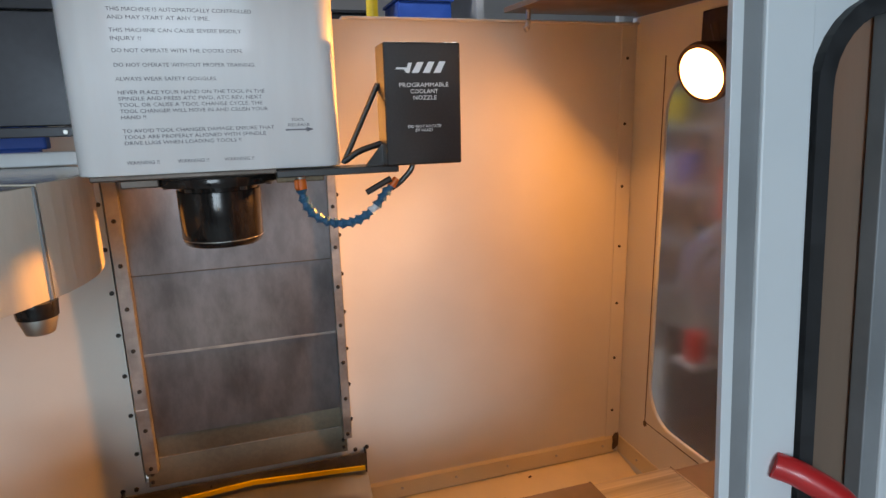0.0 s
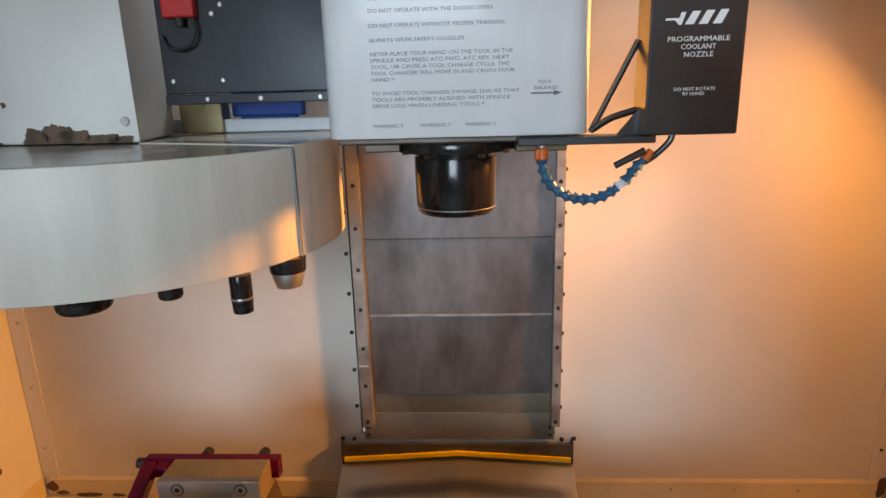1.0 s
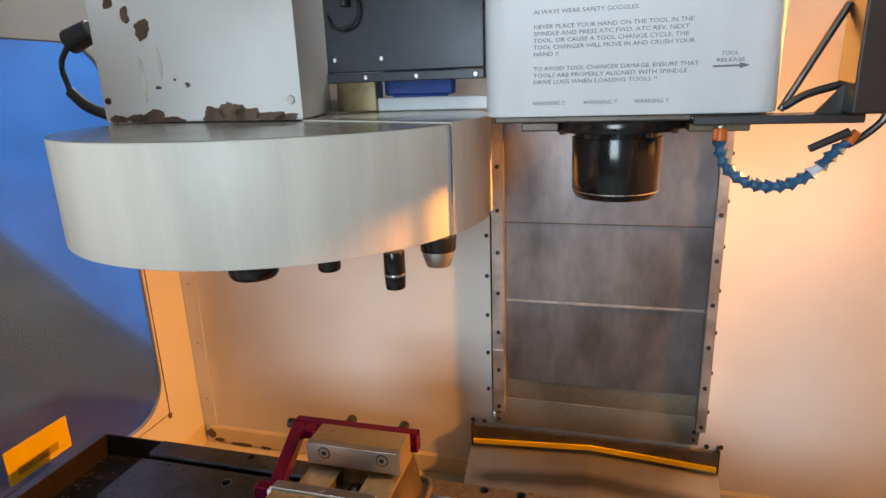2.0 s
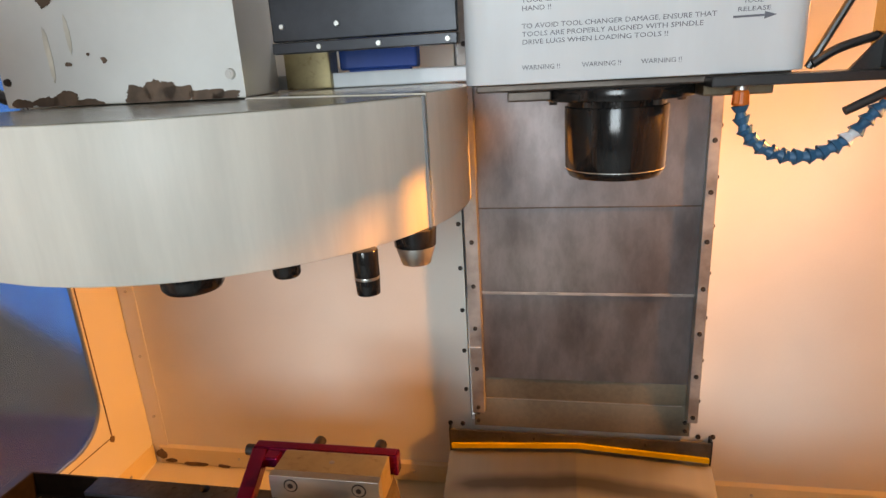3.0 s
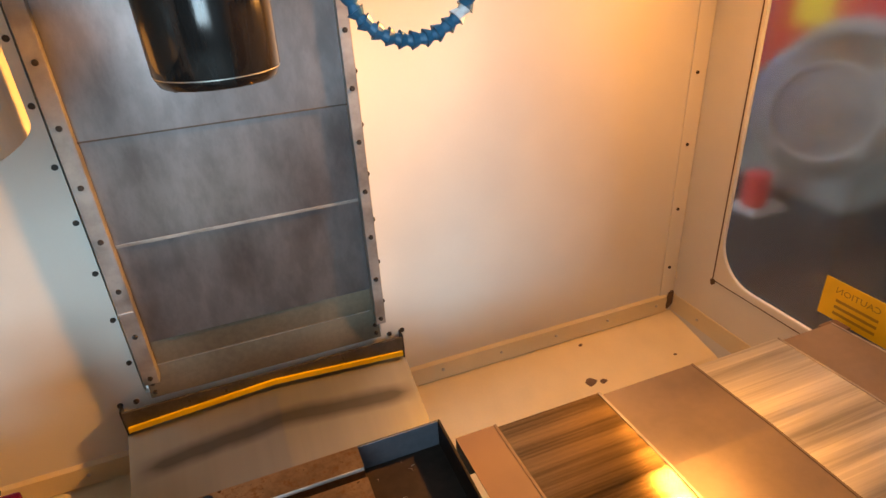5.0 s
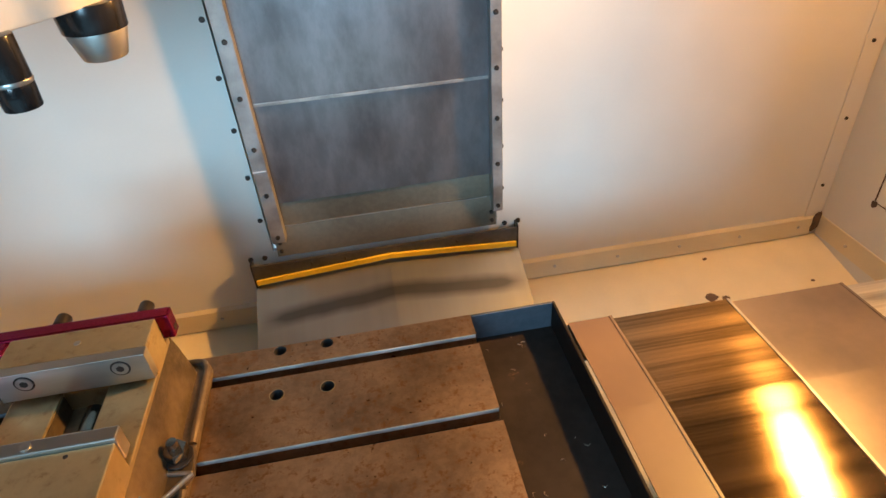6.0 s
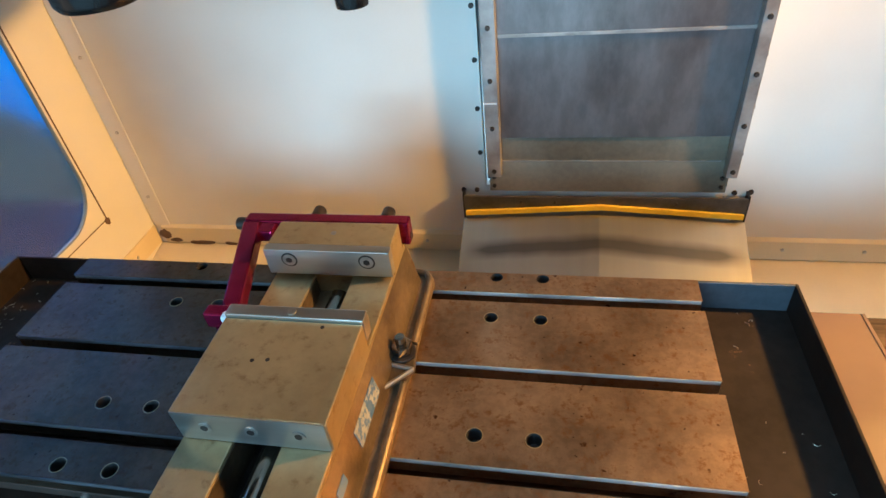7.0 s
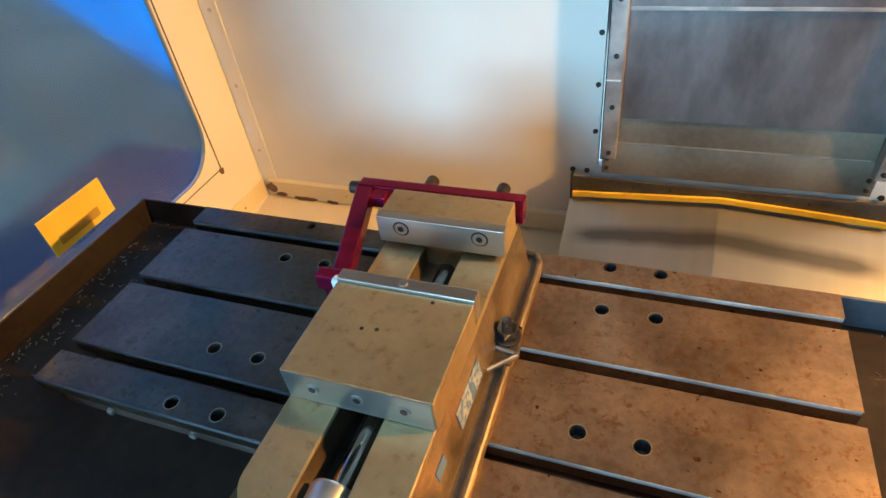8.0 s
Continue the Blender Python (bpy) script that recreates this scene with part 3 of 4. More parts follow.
part("panel", box((0.95, -0.49, 0.72), (WX1 + 0.025, -0.46, ZT), 0.003), DOOR, front)

# ---------------------------------------------------------------- sliding door
DY = -0.44
door = structure("door_1", ring_plate(square_like(0.328, 0.74, 0.955, 2.0), rounded(0.388, 0.90, 0.88, 1.650, 0.062), DY + 0.004, DY + 0.02, "y"), DOOR,
                 "white sliding machine door with a rounded window, slid open", "door")
part("edge_lip", box((0.307, DY - 0.001, 0.74), (0.3165, DY + 0.004, 2.0), 0.0005), DOOR, door)
part("channel", box((0.3166, DY + 0.001, 0.74), (0.334, DY + 0.0041, 2.0), 0), GROOVE, door)
part("stile", box((0.334, DY - 0.002, 0.74), (0.378, DY + 0.004, 2.0), 0.002), DOOR, door)
part("gasket", ring_plate(rounded(0.381, 0.887, 0.893, 1.657, 0.070), rounded(0.395, 0.904, 0.876, 1.643, 0.056), DY - 0.004, DY + 0.012, "y"), RUBBER_AND_SHADE, door, "black rubber gasket")
pn = part("pane", prism(rounded(0.385, 0.898, 0.882, 1.652, 0.06), DY + 0.0125, DY + 0.0165, "y"), SMOKED, door)
part("middle_bar", box((0.447, DY - 0.004, 0.74), (0.466, DY + 0.010, 2.0), 0.001), GROOVE, door, "grey bar across the window")
part("middle_bar", box((0.466, DY - 0.006, 0.74), (0.500, DY + 0.010, 2.0), 0.002), DOOR, door)
part("door_handle", tube(bend([(0.358, DY - 0.001, 1.305), (0.374, DY - 0.014, 1.298), (0.400, DY - 0.030, 1.276), (0.410, DY - 0.034, 1.235), (0.410, DY - 0.034, 1.12),
                               (0.400, DY - 0.028, 1.075), (0.358, DY - 0.001, 1.06)], 8), 0.0105, 14), RED, door, "red bent tube handle", True)
# the machine's front leans back
door.matrix_world = pose(0, DY, 1.30) @ Matrix.Rotation(radians(-4.2), 4, "X") @ pose(0, -DY, -1.30)

# ---------------------------------------------------------------- column cover behind the head
column = thing("column_cover", (-0.085, 0.62, 0.72), "stained steel telescoping column cover with screwed side angles", "way cover")
FY = WY - 0.024
for x0, x1, xi in ((CX0 + 0.008, CX0 + 0.036, -0.303), (CX1 - 0.013, CX1 + 0.008, 0.1525)):
    ang = part("side_angle", box((x0, FY, 0.776), (x1, FY + 0.025, 2.05), 0.0015), FRAME, column)
    for i in range(11):
        screw((xi, FY, 0.790 + 0.097 * i), ang, size=0.95)
# telescoping panels, each lower one behind the one above
for z0, z1, y, m in ((1.245, 2.05, 0.628, PANEL), (1.056, 1.255, 0.634, PANEL), (0.852, 1.066, 0.640, PANEL)):
    pnl = part("panel", box((CX0 + 0.03, y, z0), (CX1 - 0.0095, y + 0.004, z1), 0.0), m, column)
    if z0 > 0.9:
        part("hem", box((CX0 + 0.032, y - 0.0020, z0), (CX1 - 0.0105, y - 0.0002, z0 + (0.006 if z0 < 1.1 else 0.0025)), 0.0005), FRAME if z0 < 1.1 else IRON_DARK, pnl)
part("backing", box((CX0 + 0.002, 0.6585, 0.745), (CX1 - 0.002, 0.664, 2.05), 0), DARK_PLATE, column)
low = prism([(0.646, 0.872), (0.646, 0.866), (0.640, 0.80), (0.626, 0.735), (0.632, 0.733), (0.648, 0.80), (0.652, 0.872)], CX0 + 0.010, CX1 - 0.004, "x")
part("lower_panel", low, PANEL_LOW, column, "yellow-brown stained lower panel")
part("fold", box((CX0 + 0.032, 0.6385, 0.7985), (CX1 - 0.020, 0.6400, 0.8005), 0), FRAME, column)
for x, z, y in ((-0.306, 0.764, 0.6325), (-0.306, 0.746, 0.6285), (0.142, 0.764, 0.6325), (0.142, 0.746, 0.6285)):
    screw((x, y, z), column, size=0.9)
part("white_mark", box((-0.318, FY - 0.0006, 0.938), (-0.292, FY - 0.0001, 0.9405), 0), PAPER, column)

# ---------------------------------------------------------------- apron under the column
apron = thing("way_cover_apron", (-0.09, 0.55, 0.6), "brushed steel roof-shaped way cover below the column", "way cover")
AX0, AX1, AXM = -0.374, 0.197, -0.085


def roof_sheet(y0, z0, y1, z1, rise, thick=0.003):
    bm = bmesh.new()
    n = 10
    rows = []
    for dz in (0, -thick):
        for y, z in ((y0, z0), (y1, z1)):
            rows.append([bm.verts.new((AX0 + (AX1 - AX0) * i / n, y, z + dz + rise * (1 - abs(2 * i / n - 1)))) for i in range(n + 1)])
    a, b, c, d = rows
    for i in range(n):
        bm.faces.new((a[i], a[i + 1], b[i + 1], b[i]))
        bm.faces.new((c[i], d[i], d[i + 1], c[i + 1]))
        bm.faces.new((a[i], c[i], c[i + 1], a[i + 1]))
        bm.faces.new((b[i], b[i + 1], d[i + 1], d[i]))
    for e in (0, n):
        bm.faces.new((a[e], b[e], d[e], c[e]))
    bmesh.ops.recalc_face_normals(bm, faces=bm.faces[:])
    return bm


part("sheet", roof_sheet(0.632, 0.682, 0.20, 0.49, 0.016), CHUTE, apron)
part("wiper_plate", prism([(AX0, 0.728), (AX1, 0.728), (AX1, 0.690), (AXM, 0.708), (AX0, 0.690)], 0.612, 0.617, "y"), WIPER, apron, "dark steel wiper plate")
for x0, x1 in ((AX0, AX0 + 0.004), (AX1 - 0.004, AX1)):
    part("wiper_cheek", box((x0, 0.612, 0.655), (x1, 0.636, 0.733), 0.001), DARK_PLATE, apron)
part("wiper_strip", prism([(AX0 + 0.006, 0.694), (AXM, 0.713), (AX1 - 0.006, 0.694), (AX1 - 0.006, 0.683), (AXM, 0.702), (AX0 + 0.006, 0.683)], 0.6055, 0.6115, "y"), YELLOW, apron, "yellow rubber wiper strip")
for x in (-0.25, -0.18, 0.06):
    screw((x, 0.612, 0.716), apron, size=0.6)

# ---------------------------------------------------------------- spindle head
head = thing("spindle_head", (-0.06, 0.3, 1.505), "light grey spindle head cover printed with warning text", "spindle head")
HX0, HX1, HY = -0.236, 0.117, 0.128
outline = rounded(HX0, HY, HX1, 0.6278, 0.032, 8)
part("cover", prism(outline, 1.505, 2.05, "z", 0.002), HEAD, head, "", True)
part("bottom_plate", box((HX0 + 0.012, HY + 0.02, 1.496), (HX1 - 0.012, 0.58, 1.505), 0.002), IRON_DARK, head)
ax, ay = -0.064, 0.206
part("spindle_flange", rod((ax, ay, 1.482), (ax, ay, 1.4965), 0.086, bevel=0.002, segs=48), OXIDE, head, "", True)
nose = part("spindle_nose", rod((ax, ay, 1.4005), (ax, ay, 1.4735), 0.0590, 0.0605, 64, bevel=0.001), OXIDE, head, "black oxide spindle nose", True)
part("nose_neck", rod((ax, ay, 1.473), (ax, ay, 1.4825), 0.0570, None, 64), OXIDE, nose, "", True)
part("nose_ring", rod((ax, ay, 1.3905), (ax, ay, 1.4000), 0.0545, 0.0585, 64, bevel=0.0015), OXIDE, nose, "", True)
part("bright_line", rod((ax, ay, 1.3997), (ax, ay, 1.4007), 0.0588, None, 64), JAW, nose, "", True)
part("nose_bore", rod((ax, ay, 1.3900), (ax, ay, 1.3907), 0.03, None, 32), BOLT, nose)
for sx in (-1, 1):
    part("drive_key", box((ax + sx * 0.036 - 0.007, ay - 0.008, 1.3845), (ax + sx * 0.036 + 0.007, ay + 0.008, 1.391), 0.001), OXIDE, nose)
for a in range(0, 360, 60):
    part("bolt", rod((ax + 0.074 * math.cos(radians(a)), ay + 0.074 * math.sin(radians(a)), 1.476), (ax + 0.074 * math.cos(radians(a)), ay + 0.074 * math.sin(radians(a)), 1.482), 0.005, None, 8), BOLT, head)
part("manifold", box((-0.19, 0.16, 1.484), (-0.14, 0.2, 1.496), 0.002), IRON_DARK, head)
part("manifold", box((0.02, 0.15, 1.482), (0.09, 0.20, 1.496), 0.002), VISE_CAST, head)
LINES = [("THIS MACHINE IS AUTOMATICALLY CONTROLLED", 1.7145, 0.176), ("AND MAY START AT ANY TIME.", 1.7045, 0.122),
         ("THIS MACHINE CAN CAUSE SEVERE BODILY", 1.689, 0.161), ("INJURY !!", 1.679, 0.036),
         ("DO NOT OPERATE WITH THE DOORS OPEN.", 1.664, 0.160),
         ("DO NOT OPERATE WITHOUT PROPER TRAINING.", 1.646, 0.175),
         ("ALWAYS WEAR SAFETY GOGGLES.", 1.6285, 0.124),
         ("NEVER PLACE YOUR HAND ON THE TOOL IN THE", 1.6115, 0.184), ("SPINDLE AND PRESS ATC FWD, ATC REV, NEXT", 1.6035, 0.180),
         ("TOOL, OR CAUSE A TOOL CHANGE CYCLE. THE", 1.5955, 0.180), ("TOOL CHANGER WILL MOVE IN AND CRUSH YOUR", 1.5875, 0.187),
         ("HAND !!", 1.5795, 0.030),
         ("TO AVOID TOOL CHANGER DAMAGE, ENSURE THAT", 1.5620, 0.193), ("TOOLS ARE PROPERLY ALIGNED WITH SPINDLE", 1.5540, 0.181),
         ("DRIVE LUGS WHEN LOADING TOOLS !!", 1.5460, 0.147)]
for text, z, w in LINES:
    words(text, (-0.1705, HY - 0.0003, z - 0.0005), 0.0050, INK, head, width=w)
for x in (-0.171, -0.108, -0.048):
    words("WARNING !!", (x, HY - 0.0003, 1.5195), 0.0050, INK, head, width=0.040)
words("TOOL", (0.0465, HY - 0.0003, 1.5715), 0.0042, INK, head, width=0.018)
words("RELEASE", (0.0415, HY - 0.0003, 1.5640), 0.0042, INK, head, width=0.030)
part("arrow", prism([(0.038, 1.5582), (0.067, 1.5582), (0.067, 1.5557), (0.078, 1.5592), (0.067, 1.5627), (0.067, 1.5602), (0.038, 1.5602)], HY - 0.0006, HY - 0.0001, "y"), INK, head)

# ---------------------------------------------------------------- coolant nozzle unit
noz = thing("coolant_nozzle_unit", (0.235, 0.13, 1.5), "black programmable coolant nozzle box on a bracket", "coolant nozzle")
body = part("case", box((0.178, 0.10, 1.503), (0.293, 0.158, 1.677), 0.0025), BLACK, noz)
part("mark", prism([(0.195, 1.6395), (0.207, 1.6395), (0.211, 1.6345), (0.215, 1.6345), (0.2195, 1.6485), (0.214, 1.6485), (0.212, 1.642), (0.1965, 1.642)], 0.0993, 0.0997, "y"), INK_WHITE, body)
for i in range(3):
    x = 0.2185 + 0.0165 * i
    part("mark", prism([(x, 1.6345), (x + 0.0105, 1.6345), (x + 0.0185, 1.6495 + 0.0005 * i), (x + 0.009, 1.6495 + 0.0005 * i)], 0.0993, 0.0997, "y"), INK_WHITE, body)
words("PROGRAMMABLE", (0.199, 0.0995, 1.6150), 0.0062, INK_WHITE, body, width=0.074)
words("COOLANT", (0.2155, 0.0995, 1.6060), 0.0062, INK_WHITE, body, width=0.042)
words("NOZZLE", (0.2195, 0.0995, 1.5970), 0.0062, INK_WHITE, body, width=0.035)
words("DO NOT ROTATE", (0.2105, 0.0995, 1.5570), 0.0042, INK_WHITE, body, width=0.050)
words("BY HAND", (0.2215, 0.0995, 1.5515), 0.0042, INK_WHITE, body, width=0.026)
part("bracket_plate", box((0.02, 0.115, 1.4925), (0.198, 0.165, 1.5025), 0.0015), BLACK, noz)
part("gusset", prism([(0.150, 1.5025), (0.178, 1.5025), (0.178, 1.535)], 0.13, 0.135, "y"), BLACK, noz)
part("strut", tube([(0.120, 0.15, 1.506), (0.178, 0.15, 1.622)], 0.0042), BLACK, noz)
part("strut", tube(bend([(0.122, 0.145, 1.510), (0.145, 0.145, 1.524), (0.178, 0.145, 1.534)], 5), 0.0048), BLACK, noz)
part("outlet_stalk", tube(bend([(0.223, 0.13, 1.503), (0.219, 0.13, 1.492), (0.203, 0.13, 1.476), (0.188, 0.128, 1.4665)], 5), 0.0042), BLACK, noz)
part("nozzle_rod", rod((0.148, 0.121, 1.4635), (0.186, 0.121, 1.4825), 0.0045, 0.005, 14), BLACK, noz)
# segmented hose hung between head and box
hp = [(0.054, 0.135, 1.472), (0.058, 0.134, 1.452), (0.068, 0.132, 1.436), (0.085, 0.130, 1.424), (0.107, 0.129, 1.418),
      (0.130, 0.129, 1.420), (0.150, 0.129, 1.430), (0.166, 0.129, 1.444), (0.176, 0.129, 1.458), (0.188, 0.129, 1.470)]
curve = bend(hp, 12)
hose = thing("coolant_hose", (0.12, 0.13, 1.42), "blue segmented coolant hose with orange end fittings", "hose")
lengths = [0]
for a, b in zip(curve, curve[1:]):
    lengths.append(lengths[-1] + (b - a).length)
N_SEG = 15
for k in range(N_SEG):
    i0 = min(range(len(lengths)), key=lambda i: abs(lengths[i] - lengths[-1] * k / N_SEG))
    i1 = min(range(len(lengths)), key=lambda i: abs(lengths[i] - lengths[-1] * (k + 1) / N_SEG))
    a, b = curve[i0], curve[i1]
    bm = rod(a, a.lerp(b, 0.55), 0.0090, 0.0056, 14)
    rod(a.lerp(b, 0.5), a.lerp(b, 1.08), 0.0044, 0.0066, 14, bm)
    part("segment", bm, PAPER if k == N_SEG - 4 else HOSE, hose)
part("fitting", rod((0.054, 0.135, 1.472), (0.054, 0.135, 1.488), 0.0088, 0.0075, 16, bevel=0.002), ORANGE, hose, "orange end fitting")
part("valve_lever", box((0.044, 0.122, 1.474), (0.050, 0.128, 1.488), 0.002), ORANGE, hose)
part("fitting", rod((0.188, 0.129, 1.470), (0.197, 0.129, 1.482), 0.0068, 0.005, 16, bevel=0.001), ORANGE, hose, "orange end fitting")
part("stub", rod((0.054, 0.135, 1.485), (0.054, 0.135, 1.4965), 0.006, None, 12), BRIGHT_BOLT, hose)

# ---------------------------------------------------------------- tool changer
changer = thing("tool_changer", (-0.585, 0.235, 1.35), "grey round tool changer carousel with stained chipped cover", "tool changer")
DX, DYc, DR, DZ0, DZ1 = -0.585, 0.235, 0.333, 1.350, 1.499
circle = [(DX + DR * math.cos(2 * math.pi * i / 128), DYc + DR * math.sin(2 * math.pi * i / 128)) for i in range(128)]
shell = part("drum_cover", prism(circle, DZ0, DZ1, "z", 0.0015), DRUM, changer)
for p in shell.data.polygons:
    p.use_smooth = len(p.vertices) == 4
# the cover of the side nearest the spindle: a lifted sheet, ended by a vertical seam
sec = [(DX + (DR + 0.0022) * math.cos(radians(a)), DYc + (DR + 0.0022) * math.sin(radians(a))) for a in range(-22, 63, 4)]
sec += [(DX + DR * 0.2, DYc + DR * 0.85), (DX + 0.03, DYc + 0.0)]
part("end_cover", prism(sec, DZ0 + 0.0008, DZ1 + 0.0025, "z"), DRUM, changer)
sa = radians(-22.8)
part("seam_strip", rod((DX + (DR + 0.0012) * math.cos(sa), DYc + (DR + 0.0012) * math.sin(sa), DZ0 + 0.001), (DX + (DR + 0.0012) * math.cos(sa), DYc + (DR + 0.0012) * math.sin(sa), DZ1), 0.0022, None, 8), GROOVE, changer)
part("drum_top", prism(circle, DZ1 + 0.0001, DZ1 + 0.0009, "z"), GRIMY, changer, "oily dirty top")
part("end_top", prism([(DX + (u - DX) * 0.985, DYc + (v - DYc) * 0.985) for u, v in sec], DZ1 + 0.0026, DZ1 + 0.0029, "z"), GRIMY, changer)
part("underside", prism([(DX + 0.3 * math.cos(2 * math.pi * i / 64), DYc + 0.3 * math.sin(2 * math.pi * i / 64)) for i in range(64)], DZ0 - 0.006, DZ0 - 0.0004, "z"), DARK_PLATE, changer)
drive = part("drive_cover", prism([(-0.952, 0.249), (-0.548, 0.226), (-0.603, 0.449), (-0.952, 0.47)], DZ1 + 0.003, 2.0, "z", 0.003), CHIPPED, changer, "white drive cover with rusty chipped paint")
# paint chips along its foot and down its face
dn = Vector((0.404, -0.023, 0)).normalized()


def on_drive(s, z, seed, r, squash, wob=0.5, mat=BARE):
    o = Vector((-0.952, 0.249, 0)) + dn * s
    bm = bmesh.new()
    out = [o + dn * u + Vector((0, -0.0007, max(z + v, DZ1 + 0.0035))) + Vector((-0.0568, -0.9984, 0)) * 0.0003 for u, v in blob(seed, r, 48, wob, squash)]
    bm.faces.new([bm.verts.new(p) for p in out])
    ext = bmesh.ops.extrude_face_region(bm, geom=bm.faces[:])
    bmesh.ops.translate(bm, vec=(0, 0.0006, 0), verts=[v for v in ext["geom"] if isinstance(v, bmesh.types.BMVert)])
    bmesh.ops.recalc_face_normals(bm, faces=bm.faces[:])
    part("paint_chip" if mat is BARE else "rust_stain", bm, mat, drive)


on_drive(0.098, 1.575, 902, 0.005, 7.0, 0.2, STAIN)
on_drive(0.138, 1.60, 903, 0.004, 6.0, 0.2, STAIN)
for s, z, r, q in ((0.03, 1.507, 0.022, 0.35), (0.075, 1.508, 0.02, 0.5), (0.11, 1.508, 0.026, 0.55), (0.15, 1.505, 0.022, 0.3),
                   (0.235, 1.511, 0.024, 0.55), (0.272, 1.514, 0.026, 0.7), (0.30, 1.510, 0.024, 0.6), (0.345, 1.507, 0.026, 0.4), (0.375, 1.506, 0.022, 0.3),
                   (0.112, 1.655, 0.0165, 0.95), (0.08, 1.68, 0.010, 1.2), (0.048, 1.70, 0.010, 0.9), (0.02, 1.725, 0.016, 0.8), (0.128, 1.56, 0.006, 0.5), (0.19, 1.563, 0.005, 0.8), (0.165, 1.572, 0.003, 0.6)):
    on_drive(s, z, int(s * 1000 + z * 100), r, q)
screw((-0.566, 0.2275, 1.534), drive, mesh=SCREW_LIGHT, size=1.5)
screw((-0.94, 0.2485, 1.54), drive, size=1.2)
# support plate between carousel and head
plate = part("support_plate", box((-0.524, 0.28, 1.572), (-0.262, 0.292, 1.735), 0.002), DARK_PLATE, changer, "dark grey support plate")
part("lower_rail", box((-0.524, 0.276, 1.556), (-0.262, 0.296, 1.571), 0.0015), DARK_PLATE, changer)
part("upper_rail", box((-0.60, 0.276, 1.736), (-0.240, 0.30, 1.765), 0.0015), DARK_PLATE, changer)
for x, z in ((-0.508, 1.592), (-0.428, 1.592), (-0.505, 1.70), (-0.435, 1.69), (-0.42, 1.703), (-0.275, 1.563), (-0.37, 1.563), (-0.455, 1.5635)):
    screw((x, 0.2795 if z > 1.571 else 0.2755, z), plate, mesh=SCREW_LIGHT, size=0.75)
part("slide_rail", box((-0.60, 0.44, 1.503), (-0.255, 0.46, 1.527), 0.002), HEAD, changer, "pale slide rail")
part("slide_block", box((-0.58, 0.43, 1.503), (-0.50, 0.47, 1.57), 0.002), VISE, changer)
sensor = thing("red_connector", (-0.481, 0.268, 1.684), "red plastic connector with a black cable", "connector")
part("case", box((-0.506, 0.262, 1.684), (-0.456, 0.2795, 1.75), 0.003), RED, sensor)
part("cable", tube(bend([(-0.462, 0.268, 1.685), (-0.458, 0.266, 1.665), (-0.468, 0.264, 1.645), (-0.49, 0.266, 1.638), (-0.508, 0.272, 1.645), (-0.515, 0.274, 1.66)], 6), 0.0026), RUBBER_AND_SHADE, sensor)
part("plug", rod((-0.482, 0.27, 1.672), (-0.482, 0.27, 1.684), 0.007, None, 14), RUBBER_AND_SHADE, sensor)
CABLE = [(-0.962, 0.262, 1.662), (-1.008, 0.255, 1.643), (-1.032, 0.252, 1.606), (-1.024, 0.252, 1.559), (-0.994, 0.256, 1.531), (-0.950, 0.270, 1.510)]
cable = thing("cable", (-0.97, 0.30, 1.503), "black cable with a plug beside the tool changer's cover", "cable")
part("plug", rod(CABLE[0], CABLE[1], 0.019, 0.022, 20, bevel=0.003), RUBBER_AND_SHADE, cable)
part("lead", tube(bend(CABLE[1:4], 6), 0.005), RUBBER_AND_SHADE, cable)
part("sleeve", tube(bend(CABLE[3:], 6), 0.010), RUBBER_AND_SHADE, cable)
bt = thing("blue_tray", (-0.43, 0.50, 1.53), "blue plastic part seen behind the tool changer's arm", "machine part")
part("body", box((-0.505, 0.49, 1.530), (-0.366, 0.52, 1.60), 0.004), BLUE_BIN, bt)
part("foot", box((-0.49, 0.495, 1.52), (-0.38, 0.515, 1.531), 0.002), BLUE_BIN, bt)


def tool_holder(at, parts, label):
    x, y = at
    t = thing("tool_holder", (x, y, DZ0), label, "tool holder", "tools in the carousel")
    for name, z0, z1, r0, r1, m in parts:
        part(name, rod((x, y, z0), (x, y, z1), r0, r1, 28, bevel=0.0008), m, t, "", True)


tool_holder((-0.297, 0.104), [("collar", 1.330, 1.3512, 0.0245, 0.026, OXIDE), ("nut", 1.308, 1.330, 0.017, 0.0235, JAW)], "tool holder with a tapered bright nut")
tool_holder((-0.331, 0.020), [("shank", 1.322, 1.3512, 0.0135, 0.0135, OXIDE), ("ring", 1.319, 1.3225, 0.0137, 0.0137, JAW), ("tip", 1.302, 1.3195, 0.0125, 0.0133, OXIDE)], "long slim black tool holder")
tool_holder((-0.411, 0.000), [("shank", 1.331, 1.3512, 0.0145, 0.0145, OXIDE), ("tip", 1.328, 1.3315, 0.0125, 0.0145, OXIDE)], "short black tool holder")
tool_holder((-0.492, -0.042), [("body", 1.334, 1.3512, 0.0300, 0.0310, OXIDE), ("face", 1.330, 1.3345, 0.0270, 0.0300, OXIDE)], "wide black face mill holder")

# ---------------------------------------------------------------- table and tray
TX0, TX1, TZ = -0.888, 0.004, 0.90
table = thing("machine_table", (-0.44, 0, 0.80), "rust-stained cast iron machine table with T-slots and holes", "machine table")
STRIPS_Y = ((0.137, 0.175), (0.0135, 0.119), (-0.112, -0.0045), (-0.174, -0.130))


